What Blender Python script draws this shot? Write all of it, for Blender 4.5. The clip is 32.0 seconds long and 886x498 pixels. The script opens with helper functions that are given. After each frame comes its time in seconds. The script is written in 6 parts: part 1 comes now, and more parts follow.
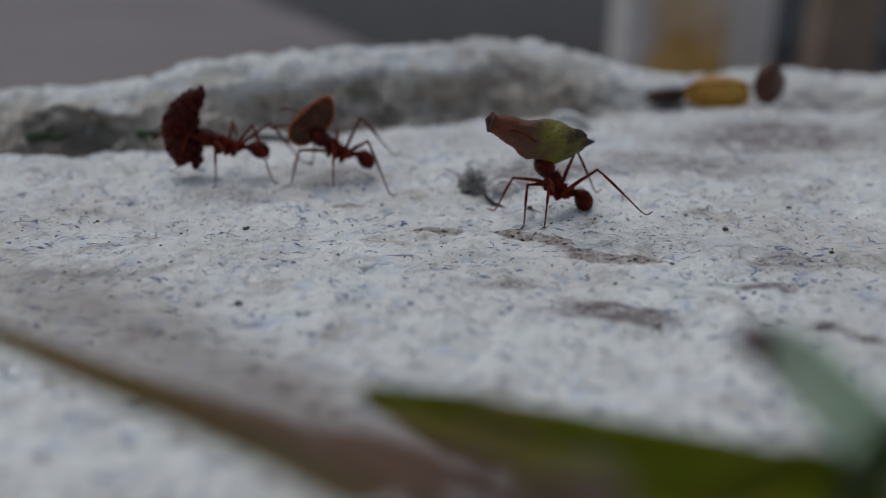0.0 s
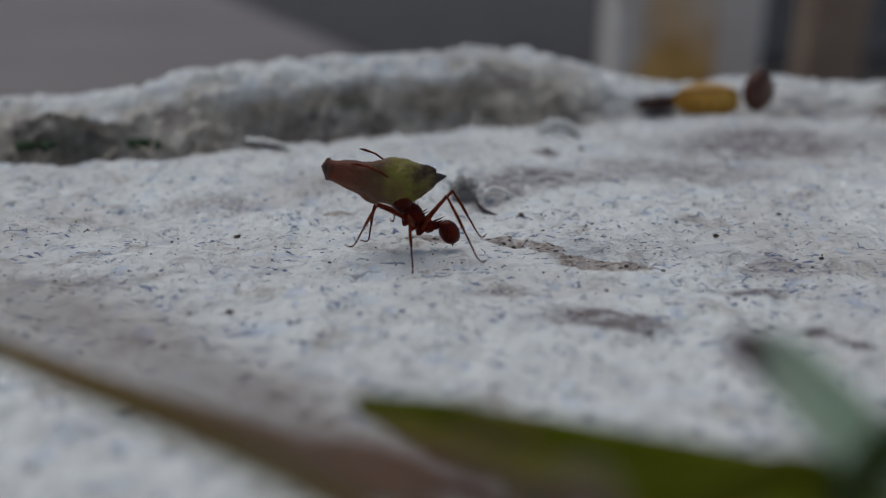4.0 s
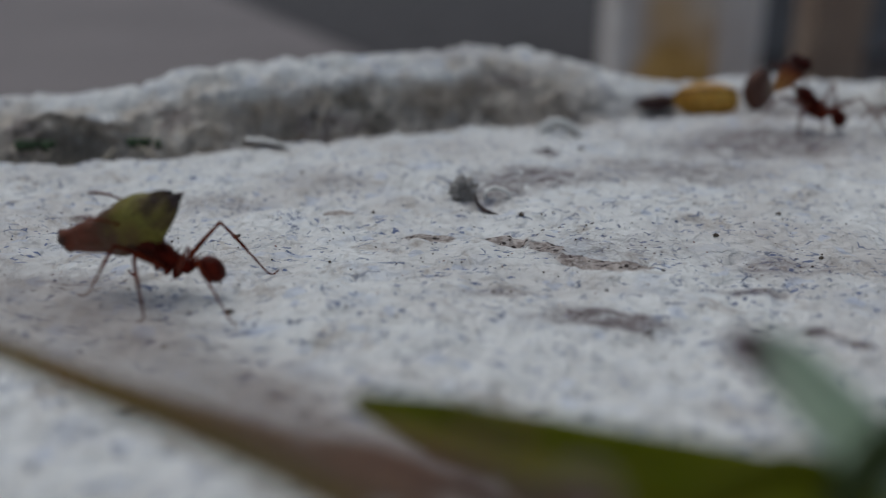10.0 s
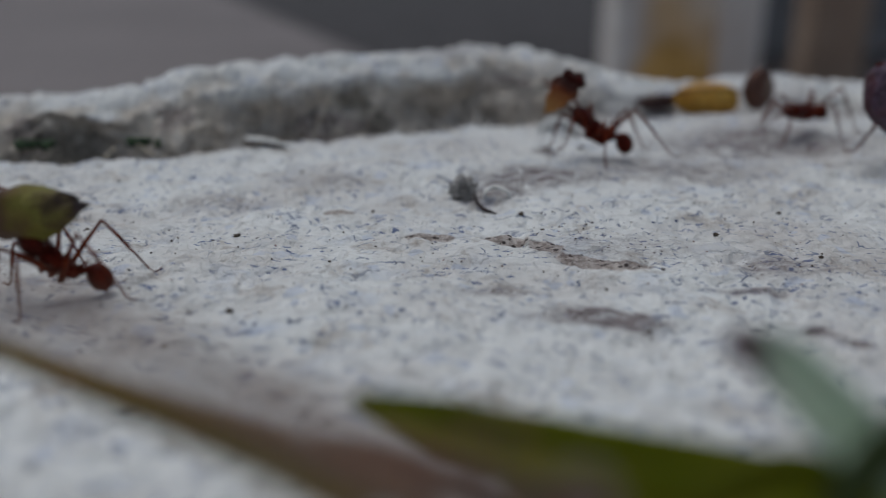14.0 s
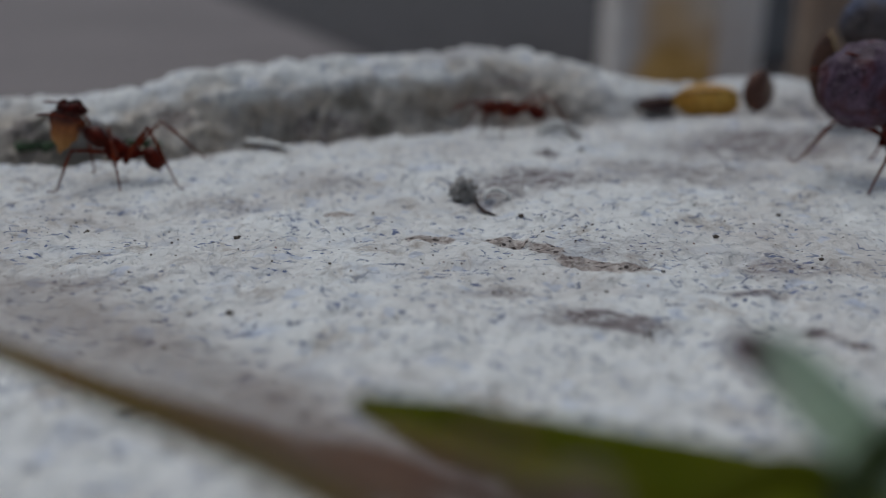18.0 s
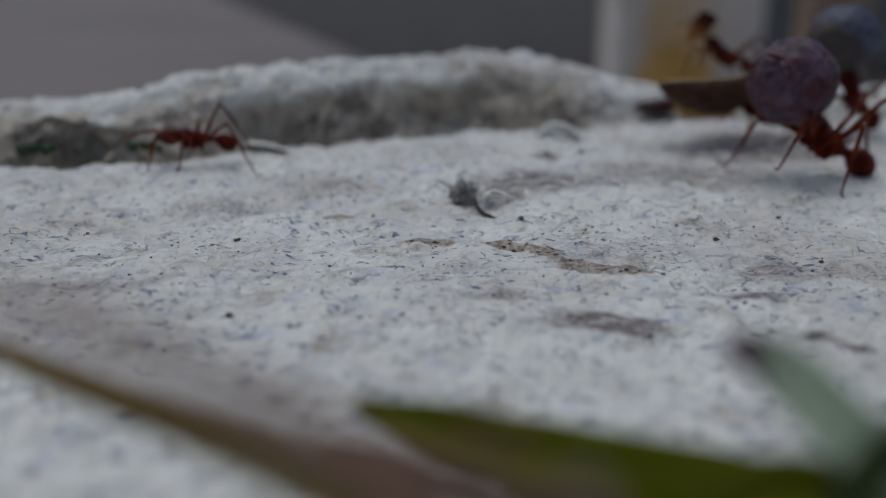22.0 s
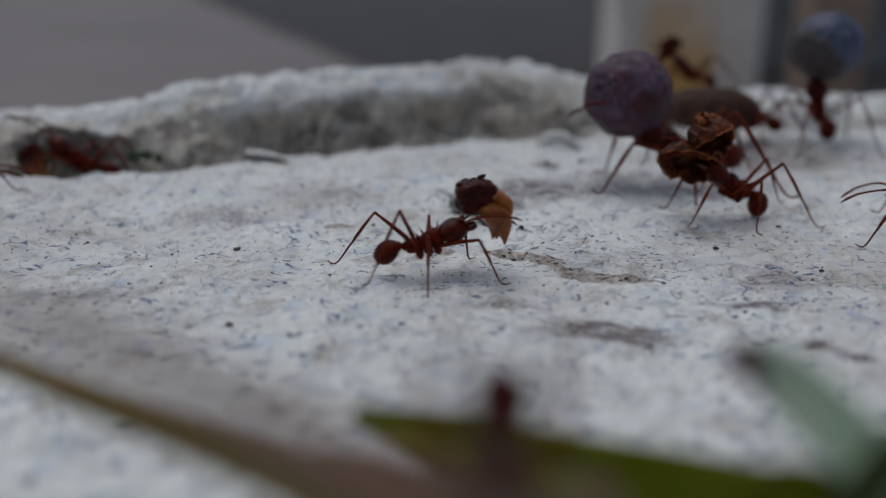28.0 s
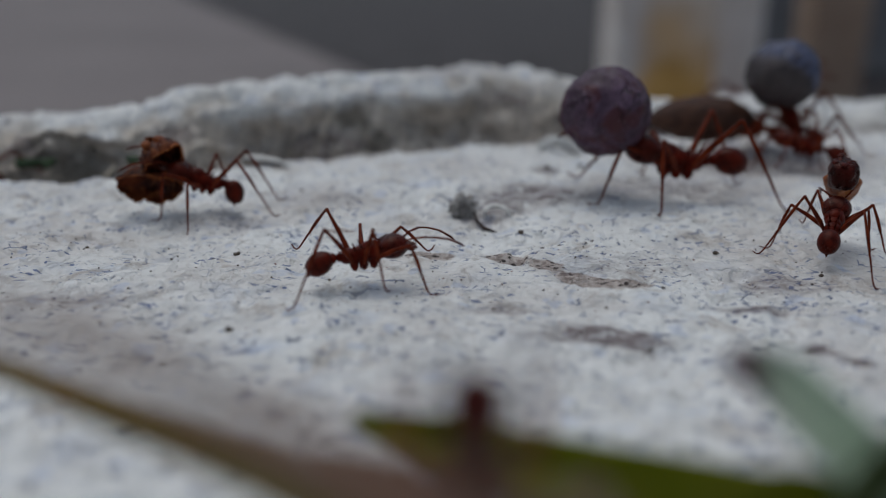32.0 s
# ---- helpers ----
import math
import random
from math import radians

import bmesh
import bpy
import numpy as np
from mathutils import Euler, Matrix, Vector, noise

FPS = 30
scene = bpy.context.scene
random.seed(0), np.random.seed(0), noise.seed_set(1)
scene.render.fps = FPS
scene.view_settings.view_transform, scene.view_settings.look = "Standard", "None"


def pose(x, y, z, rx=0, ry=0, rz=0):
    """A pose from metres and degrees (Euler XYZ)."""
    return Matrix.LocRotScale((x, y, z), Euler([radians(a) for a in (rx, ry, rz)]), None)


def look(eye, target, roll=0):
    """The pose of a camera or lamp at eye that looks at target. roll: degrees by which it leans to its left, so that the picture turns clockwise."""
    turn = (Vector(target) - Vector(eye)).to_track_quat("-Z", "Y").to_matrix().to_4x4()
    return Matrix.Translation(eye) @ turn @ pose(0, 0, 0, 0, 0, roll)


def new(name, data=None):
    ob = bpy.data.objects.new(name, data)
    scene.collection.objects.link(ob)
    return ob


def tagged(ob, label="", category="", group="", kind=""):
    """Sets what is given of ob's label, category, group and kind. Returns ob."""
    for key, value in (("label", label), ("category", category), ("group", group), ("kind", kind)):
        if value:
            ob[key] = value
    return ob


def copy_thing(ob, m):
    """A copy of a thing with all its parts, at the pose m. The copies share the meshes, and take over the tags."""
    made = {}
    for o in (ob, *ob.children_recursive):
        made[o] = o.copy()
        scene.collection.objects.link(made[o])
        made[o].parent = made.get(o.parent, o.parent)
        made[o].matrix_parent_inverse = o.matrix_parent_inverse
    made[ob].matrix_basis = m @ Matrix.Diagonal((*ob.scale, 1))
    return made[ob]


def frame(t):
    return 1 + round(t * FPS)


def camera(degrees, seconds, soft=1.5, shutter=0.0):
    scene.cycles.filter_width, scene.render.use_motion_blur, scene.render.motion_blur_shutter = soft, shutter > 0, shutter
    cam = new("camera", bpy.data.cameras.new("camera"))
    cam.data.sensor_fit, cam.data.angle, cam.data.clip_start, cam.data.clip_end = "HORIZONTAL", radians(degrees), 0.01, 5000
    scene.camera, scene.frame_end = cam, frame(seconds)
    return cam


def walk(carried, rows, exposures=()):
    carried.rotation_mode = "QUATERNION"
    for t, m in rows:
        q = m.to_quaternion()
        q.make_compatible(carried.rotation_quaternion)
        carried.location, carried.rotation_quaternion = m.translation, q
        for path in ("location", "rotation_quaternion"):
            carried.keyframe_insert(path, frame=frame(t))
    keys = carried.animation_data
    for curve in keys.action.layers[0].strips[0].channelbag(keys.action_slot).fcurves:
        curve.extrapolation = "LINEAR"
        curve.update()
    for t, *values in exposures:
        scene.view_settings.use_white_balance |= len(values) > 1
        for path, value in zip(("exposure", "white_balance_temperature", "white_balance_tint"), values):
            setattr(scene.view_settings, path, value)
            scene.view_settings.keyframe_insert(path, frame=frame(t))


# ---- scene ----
cam = camera(55, 32.0, soft=1.1, shutter=0.5)
EYE_Z = 0.025
EXPOSURE = -0.7
# seconds, turn to the left and tilt up, in degrees: a small camera on a stand that slowly settles
SWAY = [(0, 0.609, -0.476), (0.5, 0.476, -0.380), (1, 0.361, -0.285), (1.5, 0.285, -0.171), (2, 0.190, -0.095), (2.5, 0.095, -0.057), (3, 0.019, 0.011), (3.5, 0.000, 0.038), (5.5, 0.000, 0.011), (9, 0.000, 0.000), (12, 0.000, 0.019), (13, -0.019, -0.038), (13.5, -0.019, -0.076), (14.5, 0.000, 0.000), (16.5, 0.000, 0.008), (17.5, 0.000, 0.023), (18, 0.000, 0.095), (18.5, -0.019, 0.190), (20, 0.000, 0.202), (21, 0.000, 0.228), (22, 0.000, 0.266), (22.5, 0.000, 0.342), (23, 0.000, 0.457), (23.5, 0.000, 0.552), (24, 0.000, 0.609), (24.5, 0.076, 1.103), (25, 0.057, 0.894), (25.5, 0.038, 0.951), (27.5, 0.000, 0.761), (28, 0.000, 0.875), (28.5, 0.000, 0.943), (29, 0.000, 0.989), (30, 0.000, 1.039), (31, 0.000, 1.103), (32, -0.019, 1.198)]
cam.data.dof.use_dof = True
cam.data.dof.focus_distance = 0.0745
cam.data.dof.aperture_fstop = 15.5
walk(cam, [(t, pose(0, 0, EYE_Z, 70.241 + up, 0, left)) for t, left, up in SWAY], exposures=[(0.0, EXPOSURE - 0.06, 6250, 6), (16.0, EXPOSURE - 0.08, 6250, 6), (22.0, EXPOSURE - 0.14, 6250, 6), (25.0, EXPOSURE - 0.12, 6250, 6), (28.0, EXPOSURE - 0.02, 6250, 6), (32.0, EXPOSURE + 0.04, 6250, 6)])

# ---- overcast daylight ----
SUN_UP, SUN_ROUND = radians(72), radians(-30)
world = bpy.data.worlds.new("overcast_sky")
scene.world = world
world.use_nodes = True
wt = world.node_tree
sky = wt.nodes.new("ShaderNodeTexSky")
sky.sky_type, sky.sun_disc = "NISHITA", False
sky.sun_elevation, sky.sun_rotation = SUN_UP, SUN_ROUND
sky.air_density, sky.dust_density, sky.ozone_density = 1.0, 2.5, 1.0
grey = wt.nodes.new("ShaderNodeHueSaturation")
grey.inputs["Saturation"].default_value = 0.62
wt.links.new(sky.outputs[0], grey.inputs["Color"])
wt.links.new(grey.outputs[0], wt.nodes["Background"].inputs[0])
wt.nodes["Background"].inputs[1].default_value = 0.12
sun = new("sun", bpy.data.lights.new("sun", "SUN"))
sun.data.energy, sun.data.angle, sun.data.color = 1.3, radians(50), (1.0, 0.975, 0.95)
SUN_WAY = Vector((math.sin(SUN_ROUND) * math.cos(SUN_UP), math.cos(SUN_ROUND) * math.cos(SUN_UP), math.sin(SUN_UP)))
sun.matrix_world = look(SUN_WAY * 3, (0, 0, 0))

# ---- materials ----
def material(name):
    m = bpy.data.materials.new(name)
    m.use_nodes = True
    return m, m.node_tree, m.node_tree.nodes["Principled BSDF"]


class Nodes:
    """Short calls for node trees."""

    def __init__(self, tree):
        self.tree = tree
        self.coord = tree.nodes.new("ShaderNodeTexCoord")

    def put(self, socket, value):
        if isinstance(value, bpy.types.NodeSocket):
            self.tree.links.new(value, socket)
        elif value is not None:
            socket.default_value = value

    def place(self, stretch=(1, 1, 1), space="Object"):
        n = self.tree.nodes.new("ShaderNodeMapping")
        n.inputs["Scale"].default_value = stretch
        self.tree.links.new(self.coord.outputs[space], n.inputs[0])
        return n.outputs[0]

    def noise(self, scale, detail=4, rough=0.55, vec=None, warp=0.0):
        n = self.tree.nodes.new("ShaderNodeTexNoise")
        n.inputs["Scale"].default_value, n.inputs["Detail"].default_value = scale, detail
        n.inputs["Roughness"].default_value, n.inputs["Distortion"].default_value = rough, warp
        self.tree.links.new(vec or self.coord.outputs["Object"], n.inputs["Vector"])
        return n.outputs[0]

    def cells(self, scale, feature="F1", out="Distance", vec=None):
        n = self.tree.nodes.new("ShaderNodeTexVoronoi")
        n.feature = feature
        n.inputs["Scale"].default_value = scale
        self.tree.links.new(vec or self.coord.outputs["Object"], n.inputs["Vector"])
        return n.outputs[out]

    def ramp(self, value, *stops):
        n = self.tree.nodes.new("ShaderNodeValToRGB")
        while len(n.color_ramp.elements) < len(stops):
            n.color_ramp.elements.new(0.5)
        for e, (at, c) in zip(n.color_ramp.elements, stops):
            e.position, e.color = at, ((c, c, c) if isinstance(c, (int, float)) else c) + (1,)
        self.put(n.inputs[0], value)
        return n.outputs[0]

    def mix(self, fac, a, b, how="MIX"):
        n = self.tree.nodes.new("ShaderNodeMix")
        n.data_type, n.blend_type = "RGBA", how
        self.put(n.inputs[0], fac)
        for s, v in ((n.inputs[6], a), (n.inputs[7], b)):
            self.put(s, v if isinstance(v, bpy.types.NodeSocket) else (*v, 1))
        return n.outputs[2]

    def calc(self, how, a, b=0.0):
        n = self.tree.nodes.new("ShaderNodeMath")
        n.operation = how
        n.use_clamp = how != "MULTIPLY_ADD"
        self.put(n.inputs[0], a)
        self.put(n.inputs[1], b)
        return n.outputs[0]

    def attribute(self, name):
        n = self.tree.nodes.new("ShaderNodeAttribute")
        n.attribute_name = name
        return n.outputs["Fac"]

    def bump(self, height, depth, strength=1.0):
        n = self.tree.nodes.new("ShaderNodeBump")
        n.inputs["Strength"].default_value, n.inputs["Distance"].default_value = strength, depth
        self.put(n.inputs["Height"], height)
        return n.outputs[0]


def painted_concrete():
    m, tree, p = material("worn_white_paint")
    n = Nodes(tree)
    cloud = n.noise(140, 5, 0.6)
    grain = n.noise(1500, 4, 0.65)
    white = n.mix(n.ramp(cloud, (0.35, 0.0), (0.7, 1.0)), (0.78, 0.775, 0.75), (0.88, 0.88, 0.86))
    white = n.mix(n.ramp(grain, (0.3, 0.45), (0.55, 0.0)), white, (0.58, 0.565, 0.535))
    tint = n.ramp(n.noise(210, 4, 0.6), (0.53, 0.0), (0.68, 0.5))
    white = n.mix(tint, white, (0.56, 0.61, 0.7))
    # thin dirt film in wide drifts
    film = n.ramp(n.noise(45, 6, 0.62, warp=0.4), (0.46, 0.0), (0.66, 0.6))
    white = n.mix(film, white, (0.5, 0.445, 0.41))
    rust = n.ramp(n.noise(190, 7, 0.75, warp=0.6), (0.54, 0.0), (0.68, 0.8))
    white = n.mix(rust, white, (0.36, 0.3, 0.25))
    # short blue dashes: an older blue coat that shows along the edges of small ripples
    bent = n.tree.nodes.new("ShaderNodeVectorMath")
    bent.operation = "MULTIPLY_ADD"
    wob = n.tree.nodes.new("ShaderNodeTexNoise")
    wob.inputs["Scale"].default_value = 700
    tree.links.new(n.coord.outputs["Object"], wob.inputs["Vector"])
    tree.links.new(wob.outputs["Color"], bent.inputs[0])
    bent.inputs[1].default_value = (0.0007, 0.0007, 0.0007)
    tree.links.new(n.coord.outputs["Object"], bent.inputs[2])
    rim = n.ramp(n.cells(560, "DISTANCE_TO_EDGE", vec=bent.outputs[0]), (0.0, 1.0), (0.022, 1.0), (0.058, 0.0))
    here = n.ramp(n.noise(780, 1, 0.5, n.place((0.8, 1.0, 1))), (0.58, 0.0), (0.61, 1.0))
    patchy = n.ramp(n.noise(70, 3, 0.5), (0.36, 0.25), (0.55, 1.0))
    dash = n.calc("MULTIPLY", n.calc("MULTIPLY", rim, here), patchy)
    blue = n.mix(n.noise(300, 2), (0.03, 0.05, 0.13), (0.12, 0.165, 0.28))
    colour = n.mix(n.calc("MULTIPLY", dash, 0.85), white, blue)
    # round blue flecks where the top coat has chipped through
    chips = n.ramp(n.noise(1250, 2, 0.45, n.place((0.75, 1.5, 1))), (0.642, 0.0), (0.662, 1.0))
    chips = n.calc("MULTIPLY", chips, n.ramp(n.noise(120, 3, 0.5), (0.44, 0.1), (0.54, 1.0)))
    colour = n.mix(n.calc("MULTIPLY", chips, 0.9), colour, n.mix(n.noise(500, 2), (0.02, 0.04, 0.12), (0.1, 0.16, 0.36)))
    pale = n.ramp(n.noise(330, 2, 0.5), (0.64, 0.0), (0.68, 0.4))
    colour = n.mix(pale, colour, (0.42, 0.49, 0.66))
    # tiny brown and black specks
    dots = n.ramp(n.cells(1100), (0.0, 1.0), (0.09, 1.0), (0.15, 0.0))
    few = n.ramp(n.noise(520, 1), (0.54, 0.0), (0.58, 1.0))
    colour = n.mix(n.calc("MULTIPLY", dots, few), colour, n.mix(n.ramp(n.noise(900, 1), (0.45, 0.0), (0.55, 1.0)), (0.05, 0.04, 0.035), (0.22, 0.1, 0.07)))
    grit = n.ramp(n.cells(620), (0.0, 1.0), (0.1, 1.0), (0.14, 0.0))
    grit = n.calc("MULTIPLY", grit, n.ramp(n.noise(240, 2), (0.56, 0.0), (0.6, 1.0)))
    colour = n.mix(grit, colour, n.mix(n.ramp(n.noise(700, 1), (0.48, 0.0), (0.52, 1.0)), (0.06, 0.05, 0.045), (0.05, 0.075, 0.17)))
    # grey dust on the broken face
    dust = n.calc("MULTIPLY", n.attribute("dust"), n.ramp(n.noise(240, 6, 0.7), (0.3, 0.6), (0.6, 1.0)))
    colour = n.mix(n.calc("MULTIPLY", dust, 0.95), colour, n.mix(n.ramp(n.noise(700, 6, 0.75), (0.42, 0.0), (0.6, 1.0)), (0.33, 0.275, 0.22), (0.66, 0.58, 0.48)))
    # bare grey concrete with sand grains where the paint is gone
    sand = n.mix(n.ramp(n.noise(1500, 4, 0.7), (0.4, 0.0), (0.6, 1.0)), (0.26, 0.215, 0.19), (0.56, 0.5, 0.46))
    pepper = n.ramp(n.cells(1500), (0.0, 1.0), (0.3, 1.0), (0.42, 0.0))
    pepper = n.calc("MULTIPLY", pepper, n.ramp(n.noise(1000, 3), (0.42, 0.0), (0.49, 1.0)))
    sand = n.mix(pepper, sand, (0.04, 0.03, 0.027))
    edge = n.calc("ADD", n.calc("MULTIPLY", n.attribute("bare"), 1.3), n.calc("SUBTRACT", n.ramp(n.noise(1700, 5, 0.8), (0.32, 0.0), (0.68, 1.0)), 0.62))
    bare = n.ramp(edge, (0.36, 0.0), (0.62, 1.0))
    colour = n.mix(bare, colour, sand)
    # dirt, old algae and painted-in shade in the broken groove, smudges on top
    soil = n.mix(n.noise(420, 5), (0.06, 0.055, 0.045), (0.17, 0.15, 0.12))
    dirt_and_shade = n.ramp(n.calc("MULTIPLY", n.attribute("dirt_and_shade"), n.ramp(n.noise(330, 6, 0.7), (0.3, 0.35), (0.62, 1.0))), (0.1, 0.0), (0.9, 0.8))
    colour = n.mix(dirt_and_shade, colour, soil)
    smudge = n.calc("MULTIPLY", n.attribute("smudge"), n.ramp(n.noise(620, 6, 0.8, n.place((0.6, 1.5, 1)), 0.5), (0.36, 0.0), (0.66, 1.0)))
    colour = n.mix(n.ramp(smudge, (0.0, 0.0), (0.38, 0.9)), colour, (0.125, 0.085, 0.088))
    peck = n.calc("MULTIPLY", n.ramp(n.cells(1500), (0.0, 1.0), (0.16, 1.0), (0.26, 0.0)), n.calc("MULTIPLY", n.attribute("smudge"), n.ramp(n.noise(900, 2), (0.46, 0.0), (0.54, 1.0))))
    colour = n.mix(n.ramp(peck, (0.02, 0.0), (0.2, 0.9)), colour, (0.09, 0.055, 0.045))
    n.put(p.inputs["Base Color"], colour)
    n.put(p.inputs["Roughness"], n.ramp(n.calc("MAXIMUM", bare, dirt_and_shade), (0.0, 0.55), (1.0, 0.95)))
    flaky = n.ramp(n.noise(620, 5, 0.6, warp=0.8), (0.42, 0.0), (0.5, 0.75), (0.62, 1.0))
    relief = n.mix(0.22, n.mix(0.16, n.noise(300, 5, 0.58), n.noise(2200, 3, 0.7)), flaky)
    n.put(p.inputs["Normal"], n.bump(relief, 0.0009, 0.8))
    return m


def simple(name, dark, light, scale, rough=0.6, bump=0.0, bump_scale=None, metal=0.0, detail=5, sheen=0.0, trans=0.0, gloss=0.5, spots=None, stretch=None, low=0.35, high=0.65, tint=None):
    """A two-tone material with grain, for small things."""
    m, tree, p = material(name)
    n = Nodes(tree)
    vec = n.place(stretch) if stretch else None
    c = n.mix(n.ramp(n.noise(scale, detail, 0.6, vec), (low, 0.0), (high, 1.0)), dark, light)
    if spots:
        c = n.mix(n.ramp(n.noise(scale * 3.3, 4, 0.7), (0.52, 0.0), (0.66, 0.9)), c, spots)
    n.put(p.inputs["Base Color"], c)
    n.put(p.inputs["Roughness"], n.ramp(n.noise(scale * 2, 3), (0.3, max(rough - 0.12, 0.05)), (0.7, min(rough + 0.12, 1.0))))
    p.inputs["Metallic"].default_value = metal
    p.inputs["Specular IOR Level"].default_value = gloss
    if tint:
        p.inputs["Specular Tint"].default_value = (*tint, 1)
    if trans:
        p.inputs["Subsurface Weight"].default_value = trans
        p.inputs["Subsurface Radius"].default_value = (0.0006, 0.0003, 0.0001)
    if bump:
        n.put(p.inputs["Normal"], n.bump(n.noise(bump_scale or scale * 4, 4, 0.65, vec), bump, 0.8))
    return m


def gradient(name, stops, axis, start, end, scale=900, rough=0.5, bump=0.0001, mottled=0.25, bump_scale=None):
    """Colours that change along one axis of the thing, uneven by noise."""
    m, tree, p = material(name)
    n = Nodes(tree)
    sep = tree.nodes.new("ShaderNodeSeparateXYZ")
    tree.links.new(n.coord.outputs["Object"], sep.inputs[0])
    r = tree.nodes.new("ShaderNodeMapRange")
    r.inputs["From Min"].default_value, r.inputs["From Max"].default_value = start, end
    tree.links.new(sep.outputs["XYZ".index(axis)], r.inputs["Value"])
    add = tree.nodes.new("ShaderNodeMath")
    add.operation = "MULTIPLY_ADD"
    tree.links.new(n.noise(scale, 4, 0.6), add.inputs[0])
    add.inputs[1].default_value = mottled * 2
    off = tree.nodes.new("ShaderNodeMath")
    off.operation = "SUBTRACT"
    tree.links.new(r.outputs[0], off.inputs[0])
    off.inputs[1].default_value = mottled
    tree.links.new(off.outputs[0], add.inputs[2])
    c = n.ramp(add.outputs[0], *stops)
    c = n.mix(n.ramp(n.noise(scale * 4, 3, 0.7), (0.5, 0.0), (0.75, 0.45)), c, (0.05, 0.03, 0.02))
    n.put(p.inputs["Base Color"], c)
    n.put(p.inputs["Roughness"], rough)
    p.inputs["Specular IOR Level"].default_value = 0.2
    if bump:
        n.put(p.inputs["Normal"], n.bump(n.noise(bump_scale or scale * 2, 4, 0.6), bump, 0.8))
    return m


def thin_leaf(m, share=0.4):
    """Lets part of the light through a thin blade."""
    t = m.node_tree
    p, out = t.nodes["Principled BSDF"], t.nodes["Material Output"]
    glow, both = t.nodes.new("ShaderNodeBsdfTranslucent"), t.nodes.new("ShaderNodeMixShader")
    t.links.new(p.inputs["Base Color"].links[0].from_socket, glow.inputs["Color"])
    both.inputs[0].default_value = share
    t.links.new(p.outputs[0], both.inputs[1])
    t.links.new(glow.outputs[0], both.inputs[2])
    t.links.new(both.outputs[0], out.inputs["Surface"])
    return m


def berry_skin(name, dark, light, patch, side):
    """Waxy bloom over dark flesh, rubbed patches, dark creases; side: 1 where one half has lost its bloom."""
    m, tree, p = material(name)
    n = Nodes(tree)
    c = n.mix(n.ramp(n.noise(260, 6, 0.65, warp=0.6), (0.36, 0.0), (0.62, 1.0)), dark, light)
    rubbed = n.ramp(n.noise(190, 4, 0.6, warp=1.0), (0.5, 0.0), (0.6, 0.85))
    c = n.mix(rubbed, c, patch)
    if side:
        way = tree.nodes.new("ShaderNodeVectorMath")
        way.operation = "DOT_PRODUCT"
        way.inputs[1].default_value = (0.0, 0.7, 0.7)
        tree.links.new(n.coord.outputs["Object"], way.inputs[0])
        low = tree.nodes.new("ShaderNodeMapRange")
        low.inputs["From Min"].default_value, low.inputs["From Max"].default_value = 0.0008, -0.0022
        tree.links.new(way.outputs["Value"], low.inputs["Value"])
        bare = n.ramp(n.calc("MULTIPLY", low.outputs[0], n.ramp(n.noise(420, 4), (0.25, 0.5), (0.5, 1.0))), (0.25, 0.0), (0.7, 0.95))
        c = n.mix(bare, c, n.mix(n.noise(600, 4), (0.03, 0.022, 0.022), (0.12, 0.095, 0.09)))
    bent = n.noise(300, 3, 0.6, warp=2.0)
    crease = n.ramp(bent, (0.47, 0.0), (0.495, 1.0), (0.505, 1.0), (0.53, 0.0))
    crease = n.calc("MULTIPLY", crease, n.ramp(n.noise(220, 2), (0.48, 0.0), (0.56, 1.0)))
    c = n.mix(n.calc("MULTIPLY", crease, 0.75), c, (0.012, 0.007, 0.009))
    c = n.mix(n.ramp(n.noise(2600, 2), (0.66, 0.0), (0.72, 0.5)), c, (0.3, 0.24, 0.27))
    n.put(p.inputs["Base Color"], c)
    n.put(p.inputs["Roughness"], n.ramp(n.noise(500, 3), (0.3, 0.36), (0.7, 0.6)))
    p.inputs["Specular IOR Level"].default_value = 0.35
    dip = n.mix(0.5, n.noise(700, 6, 0.65), n.ramp(crease, (0.0, 1.0), (1.0, 0.0)))
    n.put(p.inputs["Normal"], n.bump(dip, 0.0006, 0.9))
    return m


WALL = painted_concrete()
SHELL = simple("ant_shell", (0.034, 0.0026, 0.0014), (0.115, 0.0095, 0.0034), 1400, 0.42, 0.00006, 6000, gloss=0.14, tint=(1.0, 0.55, 0.45))
SHELL_HEAD = simple("ant_head_shell", (0.026, 0.0024, 0.0014), (0.082, 0.0078, 0.0032), 1400, 0.34, 0.00005, 6000, gloss=0.2, tint=(1.0, 0.6, 0.5))
GASTER = simple("ant_gaster_shell", (0.032, 0.0032, 0.0018), (0.1, 0.01, 0.004), 1800, 0.38, 0.00004, 8000, gloss=0.16, tint=(1.0, 0.6, 0.5))
LIMB = simple("ant_limb_shell", (0.056, 0.007, 0.0028), (0.165, 0.027, 0.009), 1100, 0.45, gloss=0.1, tint=(1.0, 0.6, 0.5))
EYE = simple("ant_eye", (0.01, 0.008, 0.008), (0.02, 0.015, 0.015), 900, 0.2)
JAW = simple("ant_jaw", (0.05, 0.01, 0.006), (0.11, 0.022, 0.01), 1600, 0.3)
POD = gradient("green_pod_skin", [(0.0, (0.15, 0.04, 0.02)), (0.25, (0.13, 0.05, 0.028)), (0.42, (0.11, 0.062, 0.032)), (0.55, (0.17, 0.125, 0.03)), (0.7, (0.2, 0.18, 0.035)), (0.84, (0.12, 0.09, 0.03)), (1.0, (0.03, 0.016, 0.015))], "X", -0.005, 0.005, 460, 0.55, 0.0006, 0.42, 1000)
